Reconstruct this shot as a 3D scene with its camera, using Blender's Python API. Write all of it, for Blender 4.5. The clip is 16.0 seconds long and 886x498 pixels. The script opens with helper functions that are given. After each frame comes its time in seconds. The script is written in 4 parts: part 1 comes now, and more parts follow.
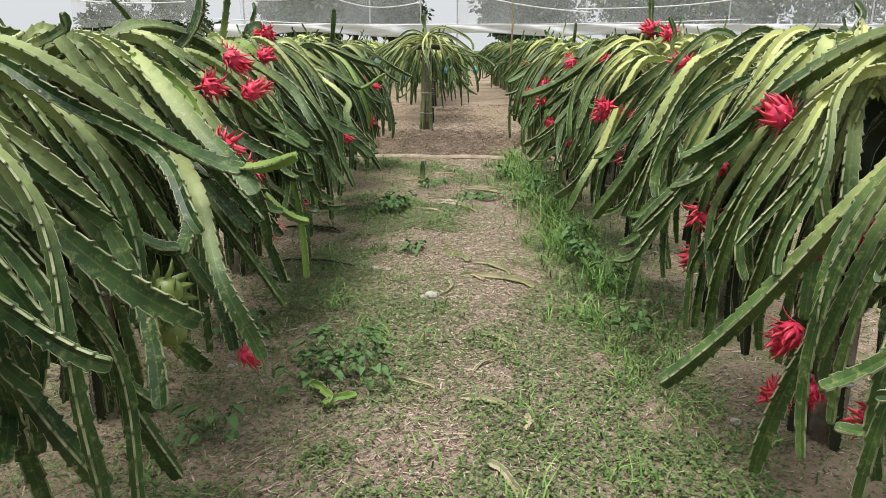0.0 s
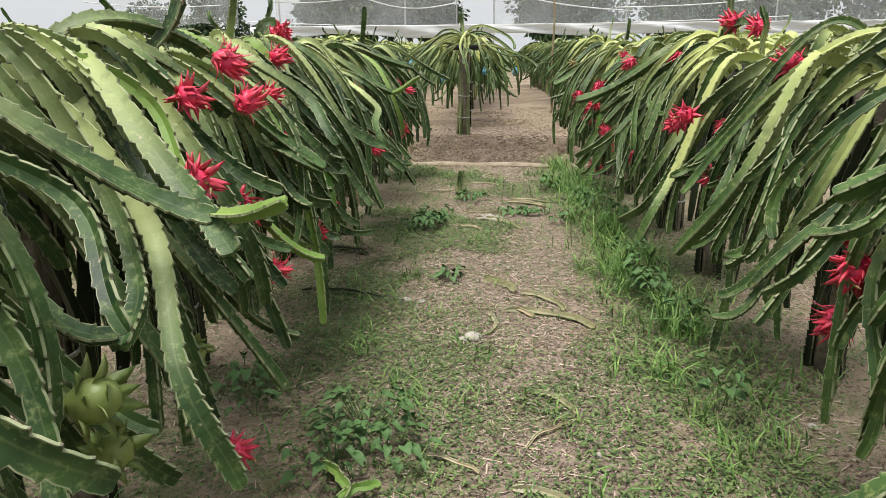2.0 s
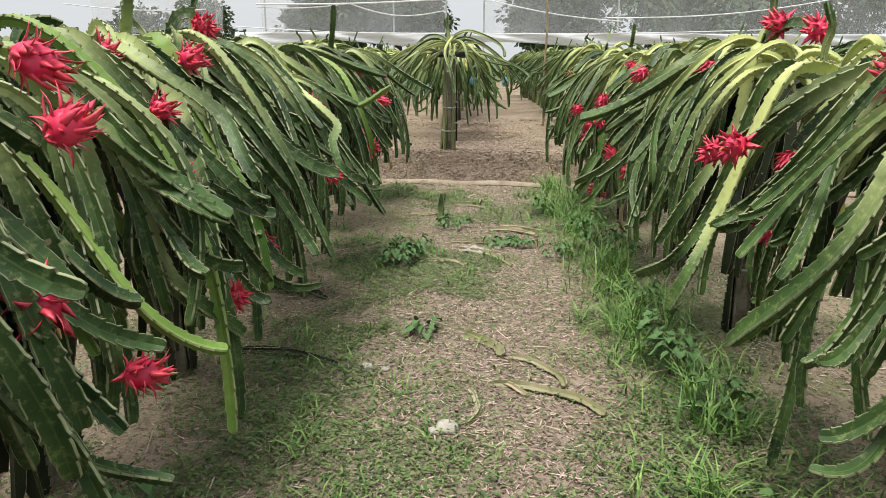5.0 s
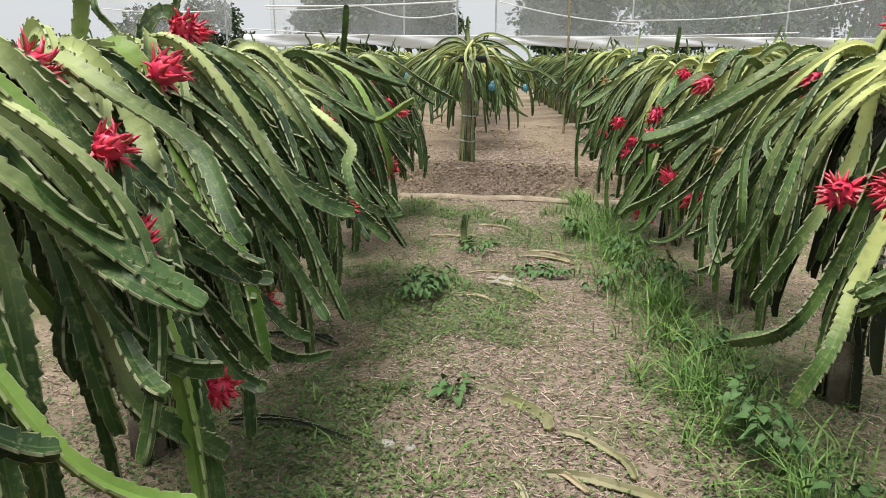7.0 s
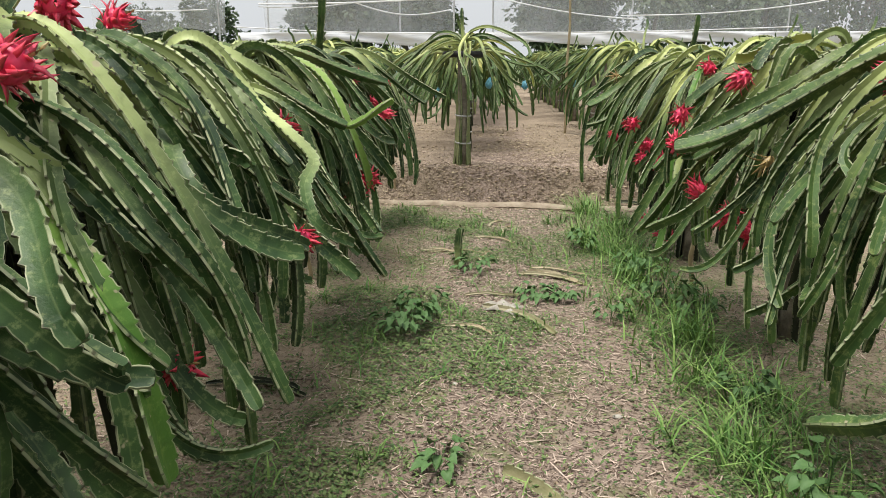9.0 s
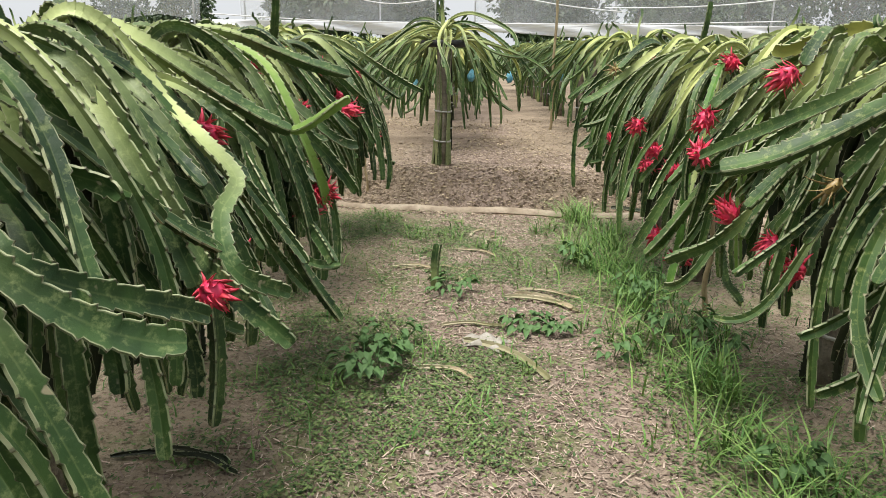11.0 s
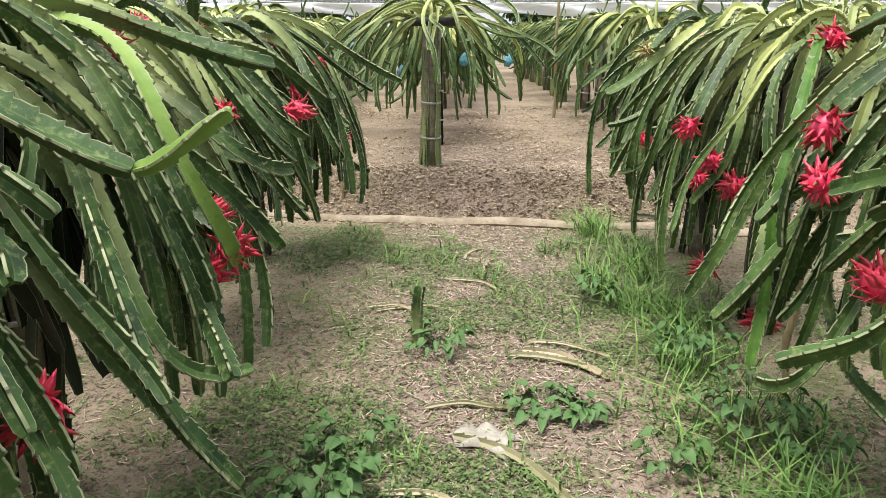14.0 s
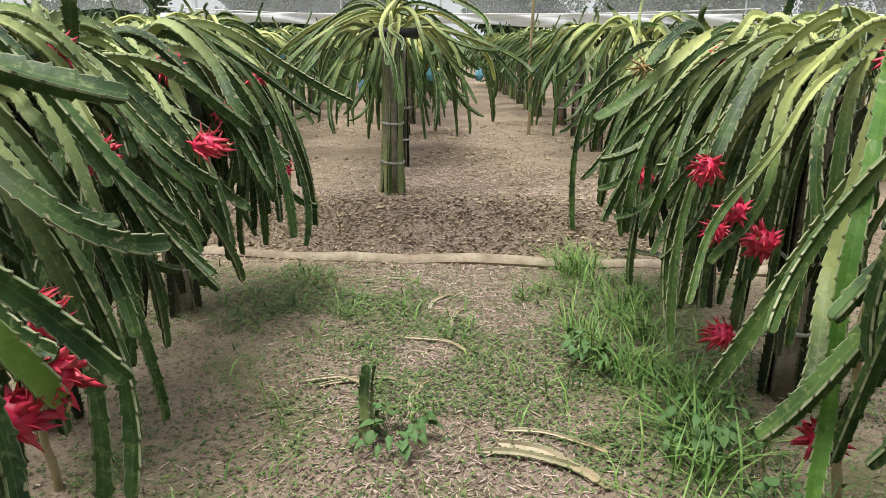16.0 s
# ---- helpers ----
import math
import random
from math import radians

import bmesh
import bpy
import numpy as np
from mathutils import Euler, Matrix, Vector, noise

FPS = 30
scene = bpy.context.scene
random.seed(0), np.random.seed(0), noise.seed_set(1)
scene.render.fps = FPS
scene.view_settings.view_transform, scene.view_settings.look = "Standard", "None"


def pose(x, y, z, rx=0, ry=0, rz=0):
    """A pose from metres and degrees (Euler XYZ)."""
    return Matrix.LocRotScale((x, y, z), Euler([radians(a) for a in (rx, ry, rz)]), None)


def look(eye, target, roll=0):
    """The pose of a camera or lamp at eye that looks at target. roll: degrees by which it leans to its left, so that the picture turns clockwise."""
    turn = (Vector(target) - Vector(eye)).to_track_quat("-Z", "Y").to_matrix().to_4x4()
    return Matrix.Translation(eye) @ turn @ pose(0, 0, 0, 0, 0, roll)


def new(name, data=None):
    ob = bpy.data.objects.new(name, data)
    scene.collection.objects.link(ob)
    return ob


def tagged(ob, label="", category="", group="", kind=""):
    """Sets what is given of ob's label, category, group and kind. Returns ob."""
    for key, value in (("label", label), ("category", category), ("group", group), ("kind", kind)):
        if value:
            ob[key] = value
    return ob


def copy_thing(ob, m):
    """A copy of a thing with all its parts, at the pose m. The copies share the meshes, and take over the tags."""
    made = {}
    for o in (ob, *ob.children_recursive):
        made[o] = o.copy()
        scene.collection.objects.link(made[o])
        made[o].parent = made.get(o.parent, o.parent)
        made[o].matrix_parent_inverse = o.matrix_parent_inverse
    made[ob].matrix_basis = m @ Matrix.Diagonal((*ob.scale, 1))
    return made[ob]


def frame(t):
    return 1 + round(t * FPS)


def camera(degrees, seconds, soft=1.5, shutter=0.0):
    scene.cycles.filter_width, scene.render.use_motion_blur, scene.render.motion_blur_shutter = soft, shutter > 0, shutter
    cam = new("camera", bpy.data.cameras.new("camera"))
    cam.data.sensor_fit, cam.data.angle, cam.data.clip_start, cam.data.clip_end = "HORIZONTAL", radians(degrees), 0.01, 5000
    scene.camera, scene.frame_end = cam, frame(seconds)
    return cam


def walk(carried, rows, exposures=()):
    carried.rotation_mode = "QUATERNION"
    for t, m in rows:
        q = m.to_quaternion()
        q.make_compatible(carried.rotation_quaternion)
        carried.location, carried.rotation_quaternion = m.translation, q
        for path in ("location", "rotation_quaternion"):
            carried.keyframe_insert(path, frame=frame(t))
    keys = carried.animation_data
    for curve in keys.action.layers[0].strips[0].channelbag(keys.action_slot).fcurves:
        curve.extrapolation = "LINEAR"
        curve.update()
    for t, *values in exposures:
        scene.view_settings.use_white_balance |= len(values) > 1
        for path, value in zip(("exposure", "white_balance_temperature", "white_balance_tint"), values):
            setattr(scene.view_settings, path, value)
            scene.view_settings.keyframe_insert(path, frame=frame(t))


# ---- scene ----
cam = camera(64.1, 16.0, soft=0.8)
METRES, EYE, TILT, LEAN, TURN = 5.56, 1.5, -15.7, 0.0, 0.0
ROWS = [
    (0.0, 0.0, 0.0, 0.0, 0.0, 0.0, 0.0),
    (0.5, -0.0032, 0.0251, 0.0047, -0.37, -0.13, 0.12),
    (1.0, 0.0001, 0.0615, 0.0163, 1.19, -0.18, 0.15),
    (1.5, -0.0001, 0.0897, 0.0209, 2.61, 0.06, 0.21),
    (2.0, -0.0084, 0.1199, 0.0313, 2.8, 0.09, -0.23),
    (2.5, -0.0107, 0.1401, 0.0393, 0.82, 0.27, -0.4),
    (3.0, -0.0014, 0.1695, 0.0449, -0.09, 0.19, -0.39),
    (3.5, 0.0077, 0.1951, 0.0526, 0.24, 0.28, -0.32),
    (4.0, 0.0045, 0.2211, 0.058, 0.79, 0.48, -0.41),
    (6.5, -0.0178, 0.3689, 0.097, 2.62, 0.88, -1.25),
    (7.0, -0.0269, 0.3929, 0.1099, 2.47, 0.93, -1.16),
    (7.5, -0.027, 0.4151, 0.1134, 1.98, 1.1, -1.1),
    (8.0, -0.0183, 0.4475, 0.1225, 2.26, 1.03, -0.77),
    (8.5, -0.015, 0.4749, 0.1275, 2.72, 0.82, -0.7),
    (9.0, -0.0221, 0.5073, 0.1381, 2.43, 0.76, -0.66),
    (11.5, -0.0201, 0.6619, 0.1784, 0.44, -0.23, -0.89),
    (12.0, -0.0129, 0.698, 0.1874, 0.15, -0.55, -0.72),
    (12.5, -0.0057, 0.7292, 0.1971, 0.37, -0.67, -0.58),
    (13.0, -0.0106, 0.7622, 0.2044, 0.49, -0.7, -0.56),
    (13.5, -0.0172, 0.7887, 0.2161, 0.72, -0.74, -0.22),
    (14.0, -0.0122, 0.8232, 0.2215, 0.69, -1.23, -0.08),
    (14.5, -0.0014, 0.8541, 0.2306, 0.82, -1.17, 0.23),
    (15.0, 0.0025, 0.882, 0.2387, 0.79, -1.11, 0.21),
    (15.5, -0.0024, 0.9128, 0.2514, 0.14, -0.76, 0.27),
    (16.0, -0.0002, 0.9465, 0.2585, -1.41, -0.45, 0.33),
]
walk(cam, [(t, pose(0, 0, EYE, TILT, LEAN, TURN) @ pose(METRES * x, METRES * y, METRES * z, 90 + pitch, roll, yaw)) for t, x, y, z, yaw, pitch, roll in ROWS],
     exposures=((0.0, 0.37), (2.5, 0.36), (4.0, 0.42), (6.5, 0.34), (9.0, 0.34), (11.5, 0.48), (12.6, 0.46), (13.4, 0.54), (14.0, 0.66), (14.6, 0.52), (15.1, 0.48), (15.5, 0.34), (16.0, 0.36)))

# ---- world, sun, exposure ----
SUN_EL, SUN_AZ = 78.0, 235.0
world = bpy.data.worlds.new("overcast_sky")
scene.world = world
world.use_nodes = True
wn, wl = world.node_tree.nodes, world.node_tree.links
sky = wn.new("ShaderNodeTexSky")
sky.sky_type, sky.sun_disc = "NISHITA", False
sky.sun_elevation, sky.sun_rotation = radians(SUN_EL), radians(SUN_AZ)
sky.dust_density, sky.air_density = 4.0, 1.0
veil = wn.new("ShaderNodeMix")
veil.data_type = "RGBA"
veil.inputs[0].default_value = 0.86
veil.inputs[7].default_value = (8.4, 8.7, 9.0, 1.0)
wl.new(sky.outputs[0], veil.inputs[6])
wl.new(veil.outputs[2], wn["Background"].inputs[0])
wn["Background"].inputs[1].default_value = 0.074
sun = new("sun", bpy.data.lights.new("sun", "SUN"))
sun.data.energy, sun.data.angle, sun.data.color = 3.5, radians(30), (1.0, 0.96, 0.9)
sun_way = Vector((math.sin(radians(SUN_AZ)) * math.cos(radians(SUN_EL)), math.cos(radians(SUN_AZ)) * math.cos(radians(SUN_EL)), math.sin(radians(SUN_EL))))
sun.matrix_world = look(sun_way * 30, (0, 0, 0))


# ---- materials ----
class Nodes:
    """A small builder of node materials."""

    def __init__(self, name):
        self.mat = bpy.data.materials.new(name)
        self.mat.use_nodes = True
        self.n, self.l = self.mat.node_tree.nodes, self.mat.node_tree.links
        self.bsdf = self.n["Principled BSDF"]

    def put(self, socket, value):
        if hasattr(value, "links"):
            self.l.new(value, socket)
        else:
            socket.default_value = (*value, 1.0) if isinstance(value, tuple) and len(value) == 3 and socket.type == "RGBA" else value

    def math(self, op, a, b=0.0, clamp=False):
        m = self.n.new("ShaderNodeMath")
        m.operation, m.use_clamp = op, clamp
        self.put(m.inputs[0], a)
        self.put(m.inputs[1], b)
        return m.outputs[0]

    def mix(self, f, a, b):
        m = self.n.new("ShaderNodeMix")
        m.data_type = "RGBA"
        self.put(m.inputs[0], f)
        self.put(m.inputs[6], a)
        self.put(m.inputs[7], b)
        return m.outputs[2]

    def noise(self, scale, detail=4.0, where=None, rough=0.55):
        t = self.n.new("ShaderNodeTexNoise")
        t.inputs["Scale"].default_value, t.inputs["Detail"].default_value = scale, detail
        t.inputs["Roughness"].default_value = rough
        if where is not None:
            self.l.new(where, t.inputs["Vector"])
        return t.outputs["Fac"]

    def step(self, value, low, high):
        m = self.n.new("ShaderNodeMapRange")
        m.interpolation_type = "SMOOTHSTEP"
        self.put(m.inputs[0], value)
        m.inputs[1].default_value, m.inputs[2].default_value = low, high
        return m.outputs[0]

    def place(self):
        return self.n.new("ShaderNodeNewGeometry").outputs["Position"]

    def local(self):
        return self.n.new("ShaderNodeTexCoord").outputs["Object"]

    def own(self):
        return self.n.new("ShaderNodeObjectInfo").outputs["Random"]

    def island(self):
        return self.n.new("ShaderNodeNewGeometry").outputs["Random Per Island"]

    def uv(self, layer):
        u = self.n.new("ShaderNodeUVMap")
        u.uv_map = layer
        s = self.n.new("ShaderNodeSeparateXYZ")
        self.l.new(u.outputs[0], s.inputs[0])
        return s.outputs[0], s.outputs[1]

    def bump(self, height, strength, distance):
        b = self.n.new("ShaderNodeBump")
        b.inputs["Strength"].default_value, b.inputs["Distance"].default_value = strength, distance
        self.l.new(height, b.inputs["Height"])
        self.l.new(b.outputs[0], self.bsdf.inputs["Normal"])

    def done(self, colour, rough=0.8, gloss=0.5):
        self.put(self.bsdf.inputs["Base Color"], colour)
        self.put(self.bsdf.inputs["Roughness"], rough)
        self.bsdf.inputs["Specular IOR Level"].default_value = gloss
        return self.mat


def stem_material(name, deep, fresh, lit_bleached, lit_bleach=1.0):
    """Cactus skin: green flanks, older skin paled by bleaching and painted sunlight, corky margin, areoles and scars.
    """
    k = Nodes(name)
    u, v = k.uv("rib")
    along, _ = k.uv("along")
    own = k.own()
    p = k.local()
    base = k.mix(k.step(k.noise(7.0, 3.0, p), 0.35, 0.7), deep, fresh)
    base = k.mix(k.math("MULTIPLY", own, 0.55), base, fresh)
    # paler towards the crown: skin bleaching plus sunlight painted on the arches
    lit_old = k.math("MULTIPLY", k.math("SUBTRACT", 1.0, k.step(along, 0.28, 0.8)), k.step(k.math("ADD", k.math("MULTIPLY", own, 0.75), k.math("MULTIPLY", k.noise(5.0, 2.0, p), 0.4)), 0.25, 0.85))
    base = k.mix(k.math("MULTIPLY", lit_old, lit_bleach), base, lit_bleached)
    rib = k.step(v, 0.15, 0.0)
    base = k.mix(k.math("MULTIPLY", rib, 0.1), base, lit_bleached)
    base = k.mix(k.math("MULTIPLY", k.step(k.noise(42.0, 4.0, p, 0.7), 0.5, 0.72), 0.3), base, lit_bleached)
    base = k.mix(k.math("MULTIPLY", k.step(k.noise(16.0, 3.0, p), 0.55, 0.75), 0.35), base, deep)
    near_notch = k.math("ABSOLUTE", k.math("SUBTRACT", k.math("FRACT", k.math("ADD", u, 0.5)), 0.5))
    scar = k.step(k.noise(26.0, 2.0, p), 0.69, 0.75)
    base = k.mix(k.math("MULTIPLY", scar, 0.75), base, (0.42, 0.36, 0.24))
    margin = k.step(v, 0.88, 0.97)
    base = k.mix(k.math("MULTIPLY", margin, k.math("ADD", 0.36, k.math("MULTIPLY", k.step(k.noise(9.0, 3.0, p), 0.35, 0.65), 0.55))), base, k.mix(k.noise(30.0, 2.0, p), (0.2, 0.24, 0.1), (0.56, 0.57, 0.38)))
    areole = k.math("MULTIPLY", k.step(near_notch, 0.1, 0.05), k.step(v, 0.84, 0.92))
    base = k.mix(k.math("MULTIPLY", areole, 0.65), base, (0.05, 0.04, 0.028))
    k.bump(k.noise(120.0, 3.0, p), 0.25, 0.004)
    return k.done(base, k.math("ADD", 0.36, k.math("MULTIPLY", k.noise(14.0, 3.0, p), 0.3)), 0.32)


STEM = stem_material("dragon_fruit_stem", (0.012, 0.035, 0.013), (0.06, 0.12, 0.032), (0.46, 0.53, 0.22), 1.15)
# brighter copy of the skin above: more bleaching, with sunlight in its colour
STEM_SUNLIT = stem_material("sun_bleached_dragon_fruit_stem", (0.014, 0.041, 0.013), (0.078, 0.148, 0.036), (0.53, 0.58, 0.21), 1.2)
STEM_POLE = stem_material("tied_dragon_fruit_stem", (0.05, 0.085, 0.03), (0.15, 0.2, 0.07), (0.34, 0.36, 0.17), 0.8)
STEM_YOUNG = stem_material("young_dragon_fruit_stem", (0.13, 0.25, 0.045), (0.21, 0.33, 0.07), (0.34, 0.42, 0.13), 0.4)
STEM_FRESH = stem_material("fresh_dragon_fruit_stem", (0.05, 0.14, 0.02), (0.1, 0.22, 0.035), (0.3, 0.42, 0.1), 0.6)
STEM_YELLOW = stem_material("yellowed_dragon_fruit_stem", (0.2, 0.24, 0.05), (0.3, 0.32, 0.07), (0.5, 0.46, 0.14))
# dark woody skin, taken near black so it carries the crown's inner shade
STEM_OLD_SHADED = stem_material("old_dragon_fruit_stem", (0.009, 0.014, 0.007), (0.022, 0.034, 0.014), (0.07, 0.065, 0.04), 0.4)
STEM_CUT = stem_material("cut_dragon_fruit_stem", (0.15, 0.155, 0.07), (0.27, 0.25, 0.13), (0.4, 0.36, 0.24))
STEM_DRY = stem_material("dried_dragon_fruit_stem", (0.28, 0.21, 0.12), (0.45, 0.37, 0.24), (0.55, 0.48, 0.34))


def plain_material(name, a, b, scale, rough=0.8, gloss=0.4, relief=0.3, depth=0.004, per="local"):
    k = Nodes(name)
    p = k.local() if per == "local" else k.place()
    c = k.mix(k.step(k.noise(scale, 5.0, p), 0.3, 0.7), a, b)
    c = k.mix(k.math("MULTIPLY", k.step(k.noise(scale * 6.3, 3.0, p), 0.45, 0.7), 0.35), c, tuple(0.6 * q for q in a))
    k.bump(k.noise(scale * 9.0, 4.0, p), relief, depth)
    return k.done(c, rough, gloss)


def island_material(name, a, b, rough=0.75, gloss=0.3):
    k = Nodes(name)
    i = k.island()
    c = k.mix(i, a, b)
    c = k.mix(k.math("MULTIPLY", k.step(k.noise(60.0, 2.0, k.place()), 0.45, 0.65), 0.3), c, a)
    return k.done(c, rough, gloss)


def fruit_material(name, a, b, tip):
    k = Nodes(name)
    p = k.local()
    c = k.mix(k.step(k.noise(30.0, 3.0, p), 0.3, 0.7), a, b)
    c = k.mix(k.math("MULTIPLY", k.own(), 0.35), c, tip)
    k.bump(k.noise(90.0, 2.0, p), 0.2, 0.003)
    return k.done(c, 0.42, 0.5)


FRUIT_RED = fruit_material("dragon_fruit_skin", (0.66, 0.02, 0.09), (0.8, 0.07, 0.17), (0.7, 0.03, 0.07))
SCALE_RED = fruit_material("dragon_fruit_scale", (0.68, 0.025, 0.075), (0.84, 0.1, 0.17), (0.7, 0.09, 0.07))
FRUIT_GREEN = fruit_material("unripe_dragon_fruit_skin", (0.16, 0.26, 0.06), (0.26, 0.34, 0.1), (0.3, 0.28, 0.1))
FLOWER_DRY = fruit_material("withered_flower", (0.28, 0.18, 0.07), (0.42, 0.3, 0.12), (0.3, 0.24, 0.08))
CONCRETE = plain_material("weathered_concrete", (0.19, 0.16, 0.125), (0.38, 0.33, 0.265), 9.0, 0.9, 0.2, 0.6, 0.01)
RUBBER = plain_material("black_tyre_rubber", (0.012, 0.012, 0.013), (0.03, 0.03, 0.03), 20.0, 0.7, 0.4)
TIE = plain_material("grey_plastic_tie", (0.35, 0.36, 0.34), (0.5, 0.5, 0.48), 40.0, 0.5)
BAMBOO = plain_material("dry_bamboo", (0.30, 0.23, 0.13), (0.42, 0.34, 0.2), 8.0, 0.6)
HOSE = plain_material("dusty_layflat_hose", (0.27, 0.215, 0.155), (0.44, 0.37, 0.28), 5.0, 0.95, 0.15, 0.6, 0.01)
BLUE_BAG = plain_material("blue_plastic_bag", (0.07, 0.3, 0.42), (0.18, 0.46, 0.56), 30.0, 0.35, 0.5, 0.8, 0.01)
STONE = plain_material("pale_stone", (0.36, 0.33, 0.28), (0.52, 0.49, 0.43), 25.0, 0.9)
PAPER = plain_material("dirty_white_sheet", (0.3, 0.275, 0.23), (0.48, 0.45, 0.39), 22.0, 0.8)
LEAF = island_material("weed_leaf", (0.055, 0.125, 0.04), (0.125, 0.23, 0.075), 0.6)
GRASS = island_material("grass_blade", (0.08, 0.2, 0.045), (0.28, 0.42, 0.12), 0.5)
COVER = island_material("creeping_weed", (0.045, 0.095, 0.028), (0.2, 0.27, 0.09), 0.65)
STRAW = island_material("dry_straw", (0.11, 0.072, 0.055), (0.68, 0.55, 0.45), 0.85)
LITTER = island_material("withered_scraps", (0.09, 0.06, 0.038), (0.56, 0.46, 0.3), 0.85)
CLOD = island_material("soil_clod", (0.2, 0.15, 0.1), (0.44, 0.35, 0.24), 0.95)
BARK = plain_material("tree_bark", (0.08, 0.065, 0.05), (0.16, 0.13, 0.1), 3.0, 0.9)
TREE_LEAF = island_material("tree_leaf", (0.035, 0.06, 0.028), (0.085, 0.12, 0.055), 0.6)
WHITE_CORD = plain_material("white_cord", (0.75, 0.77, 0.78), (0.85, 0.86, 0.87), 5.0, 0.6)
POST_GREY = plain_material("galvanised_pole", (0.42, 0.43, 0.43), (0.6, 0.6, 0.6), 3.0, 0.5)


def soil_material():
    k = Nodes("farm_soil")
    p = k.place()
    s = k.n.new("ShaderNodeSeparateXYZ")
    k.l.new(p, s.inputs[0])
    x, y = s.outputs[0], s.outputs[1]
    broad, mid, fine = k.noise(0.9, 3.0, p), k.noise(5.0, 5.0, p), k.noise(38.0, 5.0, p, 0.65)
    bare = k.mix(mid, (0.2, 0.155, 0.11), (0.47, 0.38, 0.28))
    mulch = k.mix(fine, (0.16, 0.118, 0.095), (0.49, 0.39, 0.32))
    off = k.math("ABSOLUTE", k.math("SUBTRACT", x, k.math("ADD", 0.12, k.math("MULTIPLY", k.math("SUBTRACT", broad, 0.5), 0.5))))
    trodden = k.math("MULTIPLY", k.step(off, 0.85, 0.25), k.step(k.math("ADD", mid, k.math("MULTIPLY", broad, 0.5)), 0.45, 0.85))
    c = k.mix(k.math("MULTIPLY", trodden, 0.95), bare, mulch)
    c = k.mix(k.math("MULTIPLY", k.step(fine, 0.5, 0.34), 0.75), c, (0.10, 0.075, 0.05))
    damp = k.math("MULTIPLY", k.step(y, 10.9, 11.6), k.step(k.noise(0.7, 2.0, p), 0.42, 0.62))
    c = k.mix(k.math("MULTIPLY", damp, 0.55), c, (0.14, 0.105, 0.075))
    green = k.math("MULTIPLY", k.step(k.noise(2.3, 4.0, p), 0.5, 0.66), k.step(y, 10.3, 9.6))
    c = k.mix(k.math("MULTIPLY", green, 0.6), c, (0.13, 0.17, 0.06))
    far = k.step(y, 30.0, 60.0)
    c = k.mix(far, c, (0.1, 0.14, 0.06))
    h = k.math("ADD", k.math("MULTIPLY", fine, 0.5), k.math("MULTIPLY", k.noise(110.0, 4.0, p), 0.35))
    k.bump(h, 1.0, 0.03)
    return k.done(c, 0.95, 0.15)


SOIL = soil_material()


def net_material(name, seen, colour):
    k = Nodes(name)
    p = k.place()
    clear = k.n.new("ShaderNodeBsdfTransparent")
    m = k.n.new("ShaderNodeMixShader")
    k.put(m.inputs[0], k.math("ADD", seen - 0.12, k.math("MULTIPLY", k.noise(0.35, 3.0, p), 0.24)))
    k.l.new(clear.outputs[0], m.inputs[1])
    k.done(colour, 0.7, 0.2)
    k.l.new(k.bsdf.outputs[0], m.inputs[2])
    k.l.new(m.outputs[0], k.n["Material Output"].inputs[0])
    return k.mat


NET = net_material("insect_net", 0.16, (0.8, 0.83, 0.85))
NET_WHITE = net_material("gathered_net", 0.82, (0.86, 0.88, 0.9))


# ---- helpers for meshes ----
def mesh_of(name, verts, faces, material, smooth=True, sharp=None):
    me = bpy.data.meshes.new(name)
    me.from_pydata([tuple(v) for v in verts] if not isinstance(verts, np.ndarray) else verts.tolist(), [], faces if isinstance(faces, list) else faces.tolist())
    me.materials.append(material)
    me.polygons.foreach_set("use_smooth", [smooth] * len(me.polygons))
    if sharp:
        me.set_sharp_from_angle(angle=radians(sharp))
    me.update()
    return me


def part(name, data, parent, label="", m=None):
    """Links a mesh as one part under a thing or under a part."""
    ob = new(name, data)
    ob.parent = parent
    if m is not None:
        ob.matrix_basis = m
    return tagged(ob, label)


def mesh_bm(name, bm, material, smooth=False):
    me = bpy.data.meshes.new(name)
    bm.to_mesh(me)
    bm.free()
    me.materials.append(material)
    me.polygons.foreach_set("use_smooth", [smooth] * len(me.polygons))
    return me


def tube_mesh(name, pts, radii, material, sides=8, flat=1.0):
    """A tube along a line of points; flat squeezes it upright."""
    pts = np.array(pts, float)
    t = np.gradient(pts, axis=0)
    t /= np.linalg.norm(t, axis=1)[:, None]
    ref = np.where(np.abs(t[:, 2:3]) > 0.9, np.array([[1.0, 0, 0]]), np.array([[0, 0, 1.0]]))
    b = np.cross(t, ref)
    b /= np.linalg.norm(b, axis=1)[:, None]
    n = np.cross(b, t)
    radii = np.broadcast_to(np.array(radii, float), (len(pts),))
    a = np.linspace(0, 2 * math.pi, sides, endpoint=False)
    ring = pts[:, None] + radii[:, None, None] * (np.cos(a)[None, :, None] * b[:, None] + flat * np.sin(a)[None, :, None] * n[:, None])
    v = ring.reshape(-1, 3)
    f = []
    for i in range(len(pts) - 1):
        for j in range(sides):
            k = (j + 1) % sides
            f.append((i * sides + j, i * sides + k, (i + 1) * sides + k, (i + 1) * sides + j))
    f.append(tuple(range(sides))[::-1])
    f.append(tuple((len(pts) - 1) * sides + j for j in range(sides)))
    return mesh_of(name, v, f, material, True, 50)


